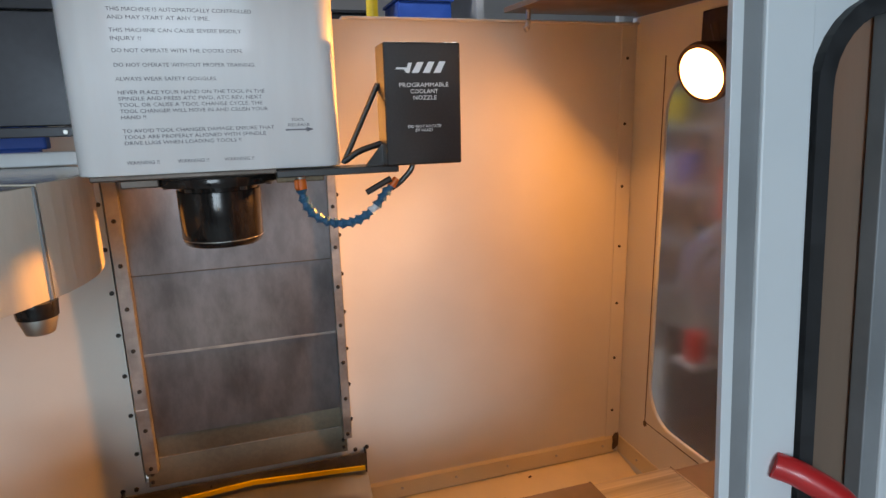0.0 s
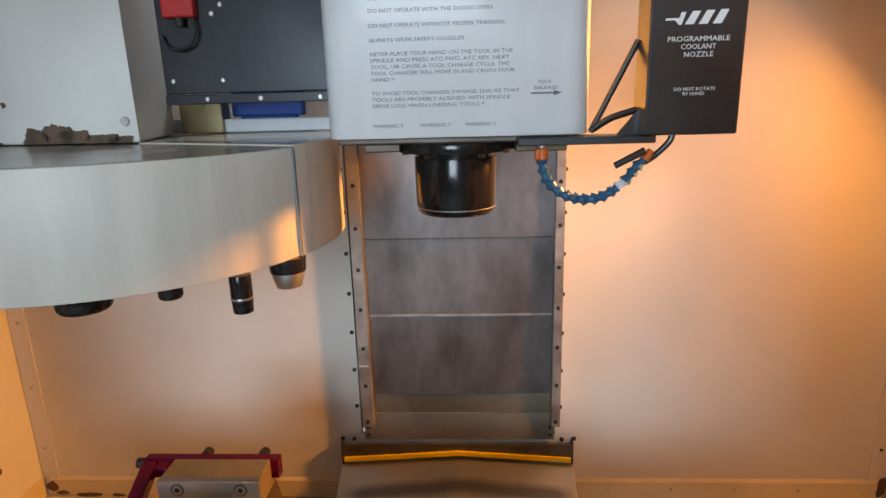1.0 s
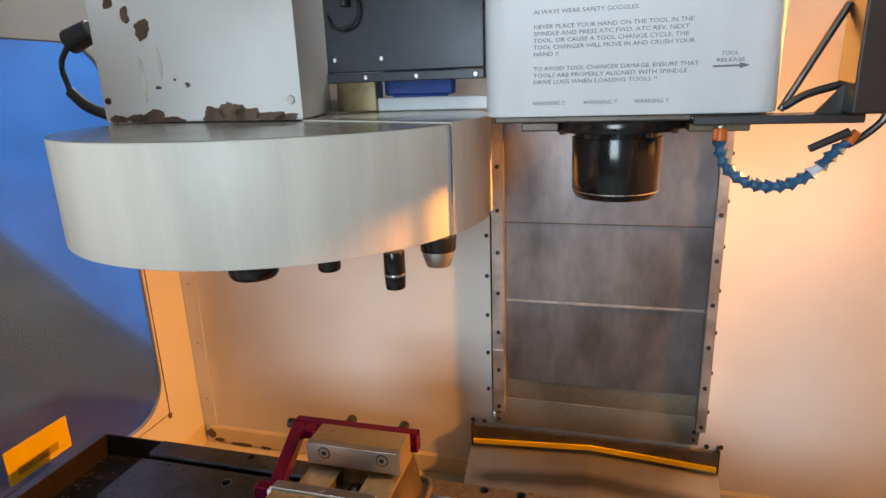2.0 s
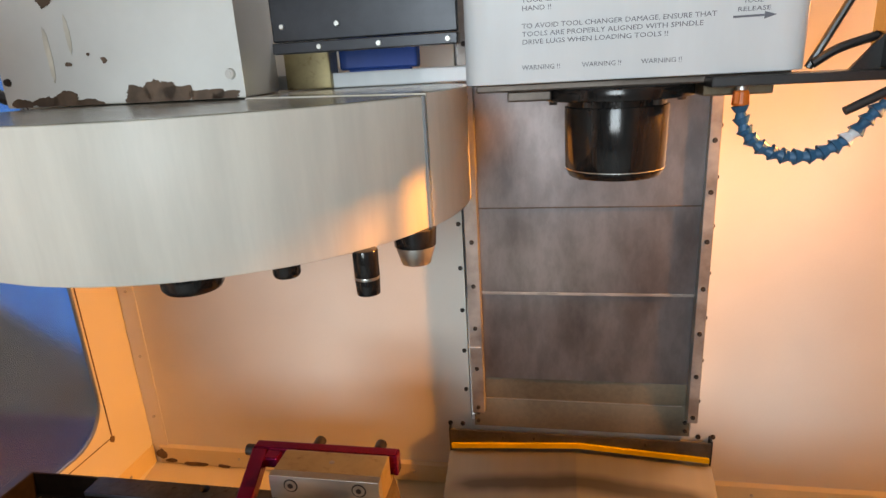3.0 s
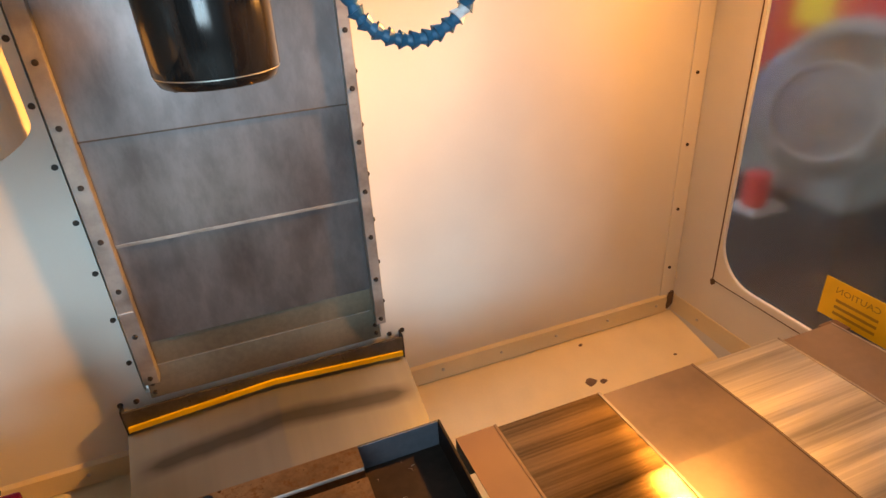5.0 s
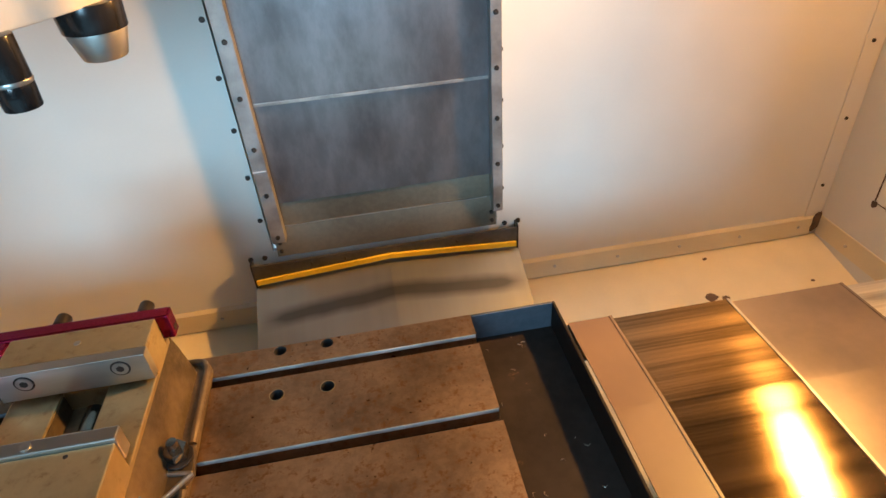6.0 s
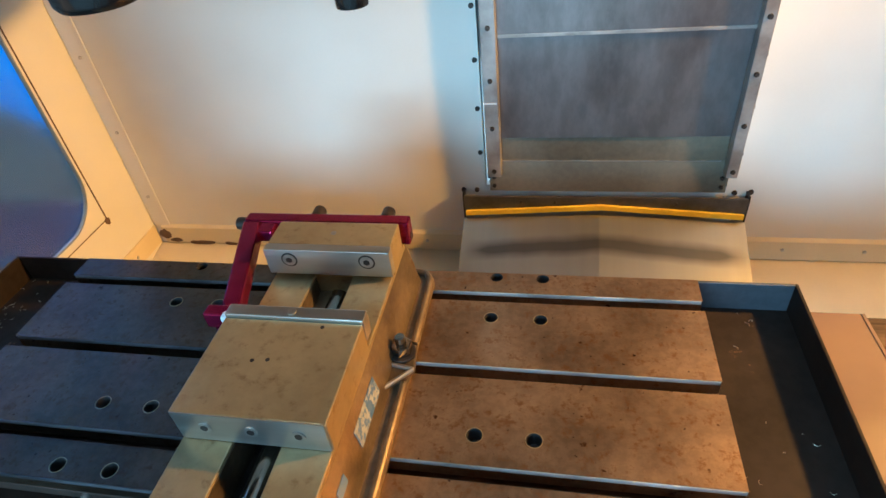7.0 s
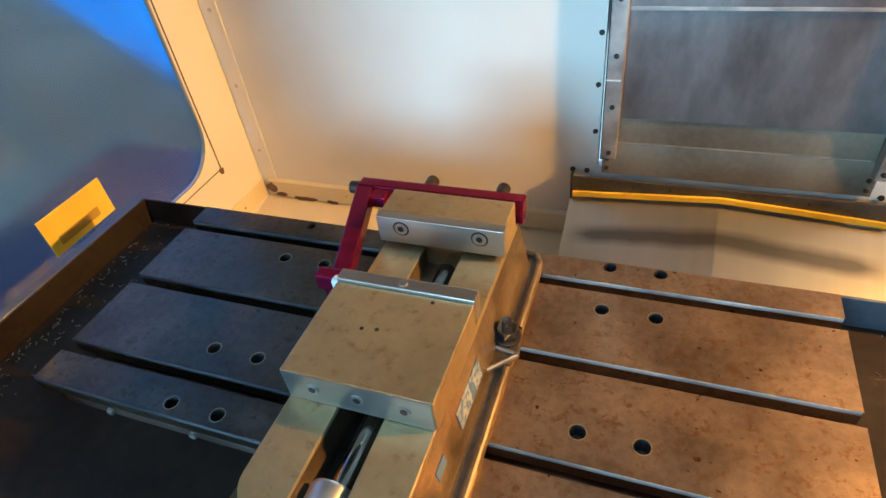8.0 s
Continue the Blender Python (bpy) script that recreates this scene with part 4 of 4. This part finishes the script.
def strip(y0, y1, holes):
    """One land of the table between two slots, with its drilled holes."""
    bm = bmesh.new()
    vs = []
    outline = [(TX0, y0), (TX1, y0), (TX1, y1), (TX0, y1)]
    edges = []
    top = [bm.verts.new((x, y, TZ)) for x, y in outline]
    for i in range(4):
        edges.append(bm.edges.new((top[i], top[(i + 1) % 4])))
    rings = []
    for hx, hy in holes:
        ring = [bm.verts.new((hx + 0.0085 * math.cos(2 * math.pi * k / 20), hy + 0.0085 * math.sin(2 * math.pi * k / 20), TZ)) for k in range(20)]
        edges += [bm.edges.new((ring[k], ring[(k + 1) % 20])) for k in range(20)]
        rings.append(ring)
    bmesh.ops.triangle_fill(bm, use_beauty=True, edges=edges)
    for f in bm.faces:
        if f.normal.z < 0:
            f.normal_flip()
    for ring in rings:
        down = [bm.verts.new(v.co - Vector((0, 0, 0.03))) for v in ring]
        for k in range(20):
            bm.faces.new((ring[k], ring[(k + 1) % 20], down[(k + 1) % 20], down[k]))
    low = [bm.verts.new((v.co.x, v.co.y, TZ - 0.022)) for v in top]
    for i in range(4):
        bm.faces.new((top[i], low[i], low[(i + 1) % 4], top[(i + 1) % 4]))
    bmesh.ops.recalc_face_normals(bm, faces=bm.faces[:])
    return bm


HX = (-0.2515, -0.1905, -0.689, -0.626)
HOLES = [[(x, 0.171 - 0.005) for x in HX[:2]] + [(-0.689, 0.166), (-0.626, 0.166)], [(x, 0.0905) for x in HX], [(x, -0.0785) for x in HX], [(x, -0.162 + 0.003) for x in HX]]
for (y0, y1), hs in zip(STRIPS_Y, HOLES):
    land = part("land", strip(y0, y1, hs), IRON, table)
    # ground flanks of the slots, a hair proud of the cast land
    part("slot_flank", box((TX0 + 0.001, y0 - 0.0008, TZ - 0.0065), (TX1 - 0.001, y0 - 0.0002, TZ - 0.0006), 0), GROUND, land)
    for hx, hy in hs:
        circ = [(hx + r * math.cos(2 * math.pi * k / 24), hy + r * math.sin(2 * math.pi * k / 24)) for r in (0.0092, 0.0085) for k in range(24)]
        if y0 + 0.010 < hy < y1 - 0.010:
            part("hole_rim", ring_plate(circ[:24], circ[24:], TZ + 0.0001, TZ + 0.0004, "z"), VISE, land)
        # black liner and disc: the deep hole's shade given by colour
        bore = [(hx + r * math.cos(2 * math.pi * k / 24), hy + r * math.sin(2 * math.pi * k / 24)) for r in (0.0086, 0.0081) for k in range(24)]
        part("hole_wall", ring_plate(bore[:24], bore[24:], TZ - 0.0196, TZ - 0.0008, "z"), RUBBER_AND_SHADE, land)
        part("hole_bottom", rod((hx, hy, TZ - 0.0204), (hx, hy, TZ - 0.0190), 0.0080, None, 16), RUBBER_AND_SHADE, land)
part("body", box((TX0 + 0.012, -0.166, 0.80), (TX1 - 0.012, 0.168, TZ - 0.040), 0.002), IRON_DARK, table)
for y0, y1 in STRIPS_Y:
    part("web", box((TX0 + 0.004, y0 + 0.010, TZ - 0.042), (TX1 - 0.004, y1 - 0.010, TZ - 0.020), 0), IRON_DARK, table)
for i in range(7):
    screw((-0.80 + 0.125 * i, -0.166, 0.852), table, size=1.1, mesh=SCREW_LIGHT)

tray = thing("coolant_tray", (-0.45, 0, 0.79), "oily dark sheet steel tray round the table, with chips", "tray")
RX0, RX1, RY0, RY1, RZ, RF = -1.035, 0.127, -0.40, 0.186, 0.890, 0.846
part("bottom", box((RX0 + 0.003, RY0, RF - 0.005), (RX1 - 0.003, RY1 - 0.003, RF), 0), TRAY, tray)
part("right_side", box((RX1 - 0.004, RY0, RF - 0.02), (RX1, RY1, RZ), 0.001), TRAY, tray)
part("left_side", box((RX0, RY0, RF - 0.02), (RX0 + 0.004, RY1, RZ), 0.001), TRAY, tray)
part("left_lip", box((RX0 - 0.018, RY0, RZ - 0.003), (RX0 + 0.0, RY1, RZ + 0.0005), 0.001), TRAY_EDGE, tray, "blue-grey worn rim")
part("back_side", box((TX1 + 0.001, RY1 - 0.004, RF - 0.02), (RX1 - 0.004, RY1, RZ), 0.001), TRAY_EDGE, tray)
part("back_side", box((RX0 + 0.004, RY1 - 0.004, RF - 0.02), (TX0 - 0.001, RY1, RZ), 0.001), TRAY, tray)
part("front_side", box((RX0 + 0.004, RY0, RF - 0.02), (RX1 - 0.004, RY0 + 0.004, RZ), 0.001), TRAY, tray)
rnd = random.Random(3)
chips = bmesh.new()
for i in range(170):
    if i < 110:
        x, y = RX0 + 0.01 + abs(rnd.gauss(0, 0.03)), rnd.uniform(-0.3, 0.175)
    elif i < 140:
        x, y = rnd.uniform(TX0 - 0.1, TX1 + 0.1), RY1 - 0.01 - abs(rnd.gauss(0, 0.004))
    else:
        x, y = rnd.uniform(0.02, 0.11), rnd.uniform(-0.3, 0.17)
    if TX0 - 0.004 < x < TX1 + 0.004:
        continue
    ln, a0 = rnd.uniform(0.002, 0.008), rnd.uniform(0, 6.28)
    pts = [(x + ln * k / 3 * math.cos(a0 + 0.5 * k), y + ln * k / 3 * math.sin(a0 + 0.5 * k), RF + 0.0008 + 0.0006 * (k % 2)) for k in range(4)]
    tube(pts, 0.0003, 4, chips)
tagged(part("metal_chips", chips, CHIP), "small bright curled metal chips lying in the tray", "metal chips", "", "stuff")
saddle = thing("saddle", (-0.4, 0, 0.3), "dark cast iron saddle under the table", "machine base")
part("body", box((-0.70, -0.30, 0.34), (-0.12, 0.17, 0.80), 0.01), IRON_DARK, saddle)
part("skirt", box((RX0 + 0.02, -0.36, 0.74), (RX1 - 0.02, 0.176, 0.7995), 0.004), IRON_DARK, saddle)

# ---------------------------------------------------------------- way covers to both sides
SECTIONS = ((0.150, 0.196, 0.848), (0.196, 0.382, 0.842), (0.382, 0.571, 0.835), (0.571, 0.768, 0.827), (0.768, 0.905, 0.818))


def cover_sheet(x0, x1, z, y0=-0.40, y1=0.186, drop=0.006):
    """A folded sheet with a low ridge along it and turned-down sides."""
    return prism([(y0, z - 0.06), (y0, z - drop), (0.02, z), (y1, z - drop), (y1, z - 0.09), (y1 - 0.002, z - 0.09), (y1 - 0.002, z - drop - 0.0015),
                  (0.02, z - 0.002), (y0 + 0.002, z - drop - 0.002), (y0 + 0.002, z - 0.06)], x0, x1, "x")


way = thing("way_cover", (0.5, 0, 0.7), "telescoping brushed steel way cover beside the table", "way cover")
for i, (x0, x1, z) in enumerate(SECTIONS):
    m = (END_PAINT_ROOF_SHADE, COVER, COVER_DULL, COVER_STREAK, COVER_DULL)[i]
    sec_ob = part("section", cover_sheet(x0, x1 + 0.02, z), m, way, "" if i else "tan painted end section")
    part("lip", cover_sheet(x1 + 0.0165, x1 + 0.0205, z + 0.0012), m if i in (0, 2) else FRAME, sec_ob)
    part("lip_gap", cover_sheet(x1 + 0.0206, x1 + 0.0216, z - 0.0035), IRON_DARK, sec_ob)
way_l = thing("way_cover", (-1.1, 0, 0.7), "telescoping brushed steel way cover beside the tray", "way cover")
for i, (x0, x1, z) in enumerate(((-1.12, -1.06, 0.82), (-1.175, -1.11, 0.812))):
    part("section", cover_sheet(x0, x1, z), COVER, way_l)
end_plate = thing("cover_end_bracket", (0.93, 0.2, 0.75), "rusty bracket at the end of the way cover", "bracket")
part("plate", box((0.915, 0.17, 0.70), (0.962, 0.205, 0.80), 0.004), BARE, end_plate)
part("bolt_head", rod((0.925, 0.168, 0.786), (0.925, 0.158, 0.786), 0.012, None, 6), BARE, end_plate)

# ---------------------------------------------------------------- vise
VX0, VX1 = -0.511, -0.360
VXM = (VX0 + VX1) / 2
vise = thing("machine_vise", (VXM, 0, TZ), "oily steel machine vise bolted to the table", "vise")
BZ = 0.978
SLX0, SLX1 = -0.458, -0.411
for x0, x1 in ((VX0 + 0.002, SLX0), (SLX1, VX1 - 0.002)):
    left = x0 < VXM - 0.03
    ys = -0.268
    out = [(x0, 0.135), (x0, ys + (0.030 if left else 0))]
    if left:
        out += [(x0 + 0.030 - 0.030 * math.cos(radians(a)), ys + 0.030 - 0.030 * math.sin(radians(a))) for a in range(15, 91, 15)]
    else:
        out += [(x0, ys)]
    out += [(x1 - (0 if left else 0.018), ys)] if left else [(x1 - 0.018 + 0.018 * math.sin(radians(a)), ys + 0.018 - 0.018 * math.cos(radians(a))) for a in range(0, 91, 15)]
    out += [(x1, 0.135)]
    clean = []
    for p in out:
        if not clean or (Vector(p) - Vector(clean[-1])).length > 1e-5:
            clean.append(p)
    part("bed_rail", prism(clean, 0.925, BZ, "z", 0.0015), VISE, vise)
part("bed_floor", box((SLX0, -0.262, 0.926), (SLX1, -0.03, 0.936), 0), BOLT, vise)
part("bed_floor", box((SLX0, -0.0299, 0.926), (SLX1, 0.135, 0.952), 0), VISE_CAST, vise)
part("screw_nut", prism([(SLX0 + 0.001, -0.06), (SLX1 - 0.001, -0.06), (SLX1 - 0.001, 0.002), (SLX1 - 0.006, 0.014), (SLX1 - 0.014, 0.020), (SLX0 + 0.014, 0.020), (SLX0 + 0.006, 0.014), (SLX0 + 0.001, 0.002)],
                       0.9525, BZ - 0.004, "z", 0.003), VISE, vise)
part("bed_bridge", box((SLX0 - 0.001, 0.072, 0.937), (SLX1 + 0.001, 0.134, BZ - 0.001), 0.001), VISE, vise)
for x0, x1 in ((SLX0, SLX0 + 0.001), (SLX1 - 0.001, SLX1)):
    part("slot_wall", box((x0, -0.26, 0.937), (x1, 0.07, BZ - 0.003), 0), VISE_CAST, vise)
# base: sloping sides, and a clamping flange with a raised rim round a groove
part("base", prism(rounded(-0.537, -0.27, -0.332, 0.163, 0.024, 6), TZ + 0.0005, 0.910, "z", 0.002), VISE_CAST, vise)
part("flank", prism([(VX1 - 0.003, BZ - 0.003), (VX1 + 0.002, 0.955), (-0.350, 0.9101), (VX1 - 0.02, 0.9101)], -0.262, 0.142, "y", 0.001), VISE_CAST, vise)
part("flank", prism([(VX0 + 0.003, BZ - 0.003), (VX0 - 0.002, 0.955), (-0.521, 0.9101), (VX0 + 0.02, 0.9101)], -0.262, 0.142, "y", 0.001), VISE_CAST, vise)
part("rim", tube(bend([(-0.3365, -0.262, 0.911), (-0.3365, -0.15, 0.911), (-0.3365, -0.028, 0.911)], 5), 0.0045), VISE_CAST, vise)
part("rim", tube(bend([(-0.3365, 0.030, 0.911), (-0.3365, 0.13, 0.911), (-0.341, 0.150, 0.911), (-0.352, 0.158, 0.911), (-0.40, 0.158, 0.911)], 6), 0.0045), VISE_CAST, vise)
part("clamp_lug", prism([(-0.358, -0.042), (-0.334, -0.024), (-0.326, -0.012), (-0.330, 0.022), (-0.358, 0.028)], 0.9102, 0.919, "z", 0.002), VISE_CAST, vise)
part("lug_rib", tube([(-0.354, -0.043, 0.920), (-0.327, -0.015, 0.920)], 0.0028), JAW, vise, "bright worn rib")
part("lug_rib", tube([(-0.327, -0.015, 0.920), (-0.352, -0.010, 0.920)], 0.0028), JAW, vise, "bright worn rib")
# fixed jaw
part("fixed_jaw", box((VX0, 0.078, BZ - 0.002), (VX1, 0.122, 1.020), 0.0015), VISE, vise)
jp = part("fixed_jaw_plate", box((VX0 - 0.001, 0.0655, 0.984), (VX1 + 0.001, 0.0779, 1.0200), 0.0004), JAW, vise, "bright ground jaw plate")
for x in (-0.482, -0.387):
    part("counterbore", rod((x, 0.0652, 1.006), (x, 0.0660, 1.006), 0.0100, None, 24), BOLT, jp)
    part("socket_screw", rod((x, 0.0644, 1.006), (x, 0.0653, 1.006), 0.0080, None, 24), BRIGHT_BOLT, jp)
    part("socket", rod((x, 0.0640, 1.006), (x, 0.0645, 1.006), 0.0042, None, 6), BOLT, jp)
part("dowel_mark", rod((-0.435, 0.10, 1.0198), (-0.435, 0.10, 1.0206), 0.0035, None, 16), BRIGHT_BOLT, vise)
# movable jaw with its plate, tapped holes at the front
mj = part("movable_jaw", box((VX0 + 0.002, -0.158, BZ), (VX1, -0.0412, 1.0165), 0.0015), VISE, vise)
part("movable_jaw_plate", box((VX0 + 0.002, -0.041, 0.992), (VX1 + 0.001, -0.0255, 1.0210), 0.0012), JAW, vise, "bright ground jaw plate")
part("front_face", box((VX0 + 0.004, -0.1592, BZ + 0.001), (VX1 - 0.002, -0.1582, 1.017), 0), JAW, vise)
for x in (-0.478, -0.433, -0.388):
    part("tapped_hole", rod((x, -0.1605, 0.999), (x, -0.1585, 0.999), 0.0062, None, 20), BRIGHT_BOLT, mj)
    part("hole_core", rod((x, -0.1610, 0.999), (x, -0.1600, 0.999), 0.0036, None, 14), BOLT, mj)
part("pin", rod((-0.437, -0.033, 1.0205), (-0.437, -0.033, 1.0222), 0.0048, None, 16), BRIGHT_BOLT, mj)
for x, y in ((-0.455, -0.095), (-0.44, -0.093), (-0.40, -0.048)):
    part("pit", rod((x, y, 1.0163), (x, y, 1.0169), 0.0022, None, 10), BOLT, mj)
part("lead_screw", rod((-0.428, -0.255, 0.955), (-0.428, 0.06, 0.955), 0.0115, None, 28), SCREW_STEEL, vise, "polished lead screw", True)
part("screw_collar", rod((-0.433, -0.258, 0.956), (-0.433, -0.222, 0.956), 0.0215, 0.0215, 32, bevel=0.004), JAW, vise, "", True)
stud = thing("clamp_nut", (-0.343, 0.006, 0.921), "dark flange nut and stud clamping the vise", "nut")
part("washer", rod((-0.343, 0.006, 0.9212), (-0.343, 0.006, 0.925), 0.0155, None, 28, bevel=0.0008), BOLT, stud)
part("nut", rod((-0.343, 0.006, 0.925), (-0.343, 0.006, 0.938), 0.0125, None, 6, bevel=0.001), SCREW_STEEL, stud)
part("stud", rod((-0.343, 0.006, 0.938), (-0.343, 0.006, 0.949), 0.0062, 0.0055, 16), SCREW_STEEL, stud)
LS = Matrix.Translation((-0.3565, 0, 0.945)) @ Matrix.Rotation(radians(-11), 4, "Y")


def on_flank(y0, y1, z0, z1, lift):
    bm = box((lift, y0, z0), (lift + 0.0005, y1, z1), 0)
    bmesh.ops.transform(bm, matrix=LS, verts=bm.verts)
    return bm


part("label_plate", on_flank(-0.124, -0.056, -0.014, 0.010, 0.0006), LABEL_WORN, vise, "torn white and blue label")
part("badge", on_flank(-0.183, -0.163, -0.006, 0.006, 0.0006), INK_BLUE, vise)

# ---------------------------------------------------------------- maroon work stop on the vise
stop = thing("work_stop", (-0.47, 0.14, 0.98), "maroon anodised work stop arm clamped on the vise", "work stop")
part("cross_bar", box((-0.577, 0.143, 0.970), (-0.356, 0.162, 1.004), 0.0025), MAROON, stop)
part("arm", prism([(-0.577, 0.142), (-0.554, 0.142), (-0.511, -0.012), (-0.532, -0.014)], 0.984, 1.004, "z", 0.002), MAROON, stop)
part("corner_block", box((-0.552, 0.122, 0.986), (-0.530, 0.1425, 1.002), 0.002), MAROON, stop)
part("end_block", box((-0.548, -0.028, 0.984), (-0.518, -0.012, 1.005), 0.002), MAROON, stop)
part("stop_pin", rod((-0.536, -0.022, 0.966), (-0.536, -0.022, 0.984), 0.006, None, 16), MAROON, stop)
part("tip", box((-0.524, -0.034, 0.993), (-0.512, -0.022, 1.007), 0.003), PAPER, stop, "white plastic tip")
for x in (-0.484, -0.389):
    part("thumb_screw", rod((x, 0.162, 0.996), (x, 0.180, 0.996), 0.0085, None, 18, bevel=0.001), BOLT, stop)
part("lock_screw", rod((-0.577, 0.152, 0.992), (-0.592, 0.152, 0.992), 0.0085, None, 18, bevel=0.001), BOLT, stop)
part("end_hole", rod((-0.3563, 0.152, 0.980), (-0.3555, 0.152, 0.980), 0.0045, None, 14), BOLT, stop)
part("mount", box((-0.50, 0.122, 0.975), (-0.37, 0.1428, 0.995), 0.001), VISE, stop)

# ---------------------------------------------------------------- work lamp
wl = thing("work_lamp", LAMP_AT, "round halogen work lamp, glowing orange-white", "lamp")
A, D = LAMP_AT, LAMP_AIM
part("lens", rod(A, A + D * 0.004, 0.055, 0.051, 48), LENS, wl, "glowing lens")
rim_bm = rod(A - D * 0.012, A - D * 0.0005, 0.066, 0.064, 48)
part("rim", rim_bm, LAMP_BODY, wl, "", True)
part("housing", rod(A - D * 0.075, A - D * 0.012, 0.044, 0.065, 40, bevel=0.003), LAMP_BODY, wl, "", True)
part("neck", rod(A - D * 0.06 + Vector((0, 0, 0.03)), (0.955, 0.34, 1.75), 0.013, None, 16), LAMP_BODY, wl)
part("wall_plate", box((0.950, 0.30, 1.71), (0.9645, 0.38, 1.78), 0.003), LAMP_BODY, wl)

# ---------------------------------------------------------------- stickers on the windows
for wx, y0, y1, z0, z1, s in ((WX1 + 0.0082, 0.105, 0.25, 0.788, 0.872, -1), (WX0 - 0.0082, 0.086, 0.229, 0.812, 0.886, 1)):
    stk = thing("caution_sticker", (wx, (y0 + y1) / 2, z0), "yellow caution sticker on the machine window", "sticker", "window stickers")
    x0, x1 = sorted((wx, wx + s * 0.0015))
    part("sheet", box((x0, y0, z0), (x1, y1, z1), 0), STICKER, stk)
    xf = wx + s * 0.0018
    if s < 0:
        words("CAUTION", (xf, y0 + 0.030, z1 - 0.026), 0.013, INK_AMBER, stk, rz=90, width=0.088)
        for i in range(3):
            part("print_bar", box((xf - 0.0002, y0 + 0.03, z0 + 0.012 + 0.014 * i), (xf, y1 - 0.03, z0 + 0.018 + 0.014 * i), 0), INK_AMBER, stk)
    else:
        part("print_bar", box((xf, y0 + 0.02, z0 + 0.012), (xf + 0.0002, y1 - 0.03, z0 + 0.030), 0), INK_AMBER, stk)

# ---------------------------------------------------------------- things beyond the right window
mach = thing("metalworking_machine", (1.5, 0.7, 0), "bare metal machine housing with a round ringed end cap", "machine")
AX = Vector((0.86, 0.50, -0.06)).normalized()
C0 = Vector((1.30, 0.58, 1.07))
part("end_cap", rod(C0, C0 + AX * 0.03, 0.112, 0.118, 48, bevel=0.004), GROOVE, mach, "", True)
part("body", rod(C0 + AX * 0.03, C0 + AX * 0.42, 0.185, 0.20, 48, bevel=0.03), MACHINE, mach, "", True)
side_v = AX.cross(Vector((0, 0, 1))).normalized()
up_v = side_v.cross(AX)
part("ring", tube([C0 + 0.118 * (math.cos(2 * math.pi * i / 48) * side_v + math.sin(2 * math.pi * i / 48) * up_v) for i in range(49)], 0.007, 8), WALL, mach, "pale round ring", True)
for r0 in (0.035, 0.062):
    part("groove_ring", tube([C0 - AX * 0.001 + r0 * (math.cos(2 * math.pi * i / 40) * side_v + math.sin(2 * math.pi * i / 40) * up_v) for i in range(41)], 0.003, 6), MACHINE, mach)
for i in range(4):
    t = math.pi / 4 + i * math.pi / 2
    p = C0 + 0.13 * (math.cos(t) * side_v + math.sin(t) * up_v)
    part("lug", rod(p, p + AX * 0.035, 0.014, None, 14), WALL, mach)
part("shoulder", prism(rounded(0.50, 0.80, 1.02, 0.95, 0.04, 5), 1.38, 1.80, "x", 0.012), MACHINE, mach, "", True)
part("base", box((1.40, 0.52, 0), (1.80, 1.00, 0.80), 0.02), DARK_PLATE, mach)
jug = thing("red_can", (1.33, 0.72, 0.80), "small red can beside the machine", "can")
part("body", rod((1.32, 0.74, 0.76), (1.32, 0.74, 0.86), 0.035, None, 24, bevel=0.006), RED, jug)
part("shelf_bracket", box((1.27, 0.69, 0.745), (1.40, 0.79, 0.76), 0.002), SHELF, jug)
rack2 = thing("shelf_rack", (2.6, 2.2, 0), "grey steel shelf rack with cans", "shelf")
for x, y in ((2.3, 1.75), (2.3, 2.75), (2.9, 1.75), (2.9, 2.75)):
    part("upright", box((x - 0.02, y - 0.02, 0), (x + 0.02, y + 0.02, 2.3), 0.002), SHELF, rack2)
for z in (0.45, 0.8, 1.13, 1.48, 1.9):
    part("board", box((2.28, 1.73, z - 0.03), (2.92, 2.77, z), 0.002), SHELF, rack2)
for y, z, m, lbl in ((2.16, 1.13, BLUE_BIN, "blue can on a shelf"), (2.40, 1.13, PAPER, "white can on a shelf"), (1.95, 0.8, DARK_PLATE, "dark can on a shelf"), (2.3, 1.48, STICKER, "yellow can on a shelf")):
    cn = thing("can", (2.42, y, z), lbl, "can", "shelf cans")
    part("body", rod((2.42, y, z + 0.001), (2.42, y, z + 0.19), 0.075, None, 28, bevel=0.006), m, cn, "", True)
    part("lid", rod((2.42, y, z + 0.19), (2.42, y, z + 0.20), 0.068, None, 28, bevel=0.003), SHELF, cn)
redcab = thing("red_cabinet", (2.15, 1.2, 0), "red steel tool cabinet with a yellow label", "tool cabinet")
part("body", box((2.02, 0.80, 0), (2.45, 1.45, 1.32), 0.01), RED, redcab)
part("label", box((2.015, 1.16, 1.14), (2.02, 1.31, 1.28), 0), STICKER, redcab)
part("drawer_gap", box((2.017, 0.84, 0.90), (2.0195, 1.41, 0.91), 0), DARK_PLATE, redcab)
board = thing("notice_board", (2.3, 1.1, 1.32), "white board standing on the red cabinet", "notice board")
part("panel", box((2.10, 0.85, 1.36), (2.13, 1.40, 1.70), 0.004), PAPER, board)
part("frame", box((2.131, 0.83, 1.322), (2.15, 1.42, 1.72), 0.004), VISE, board)
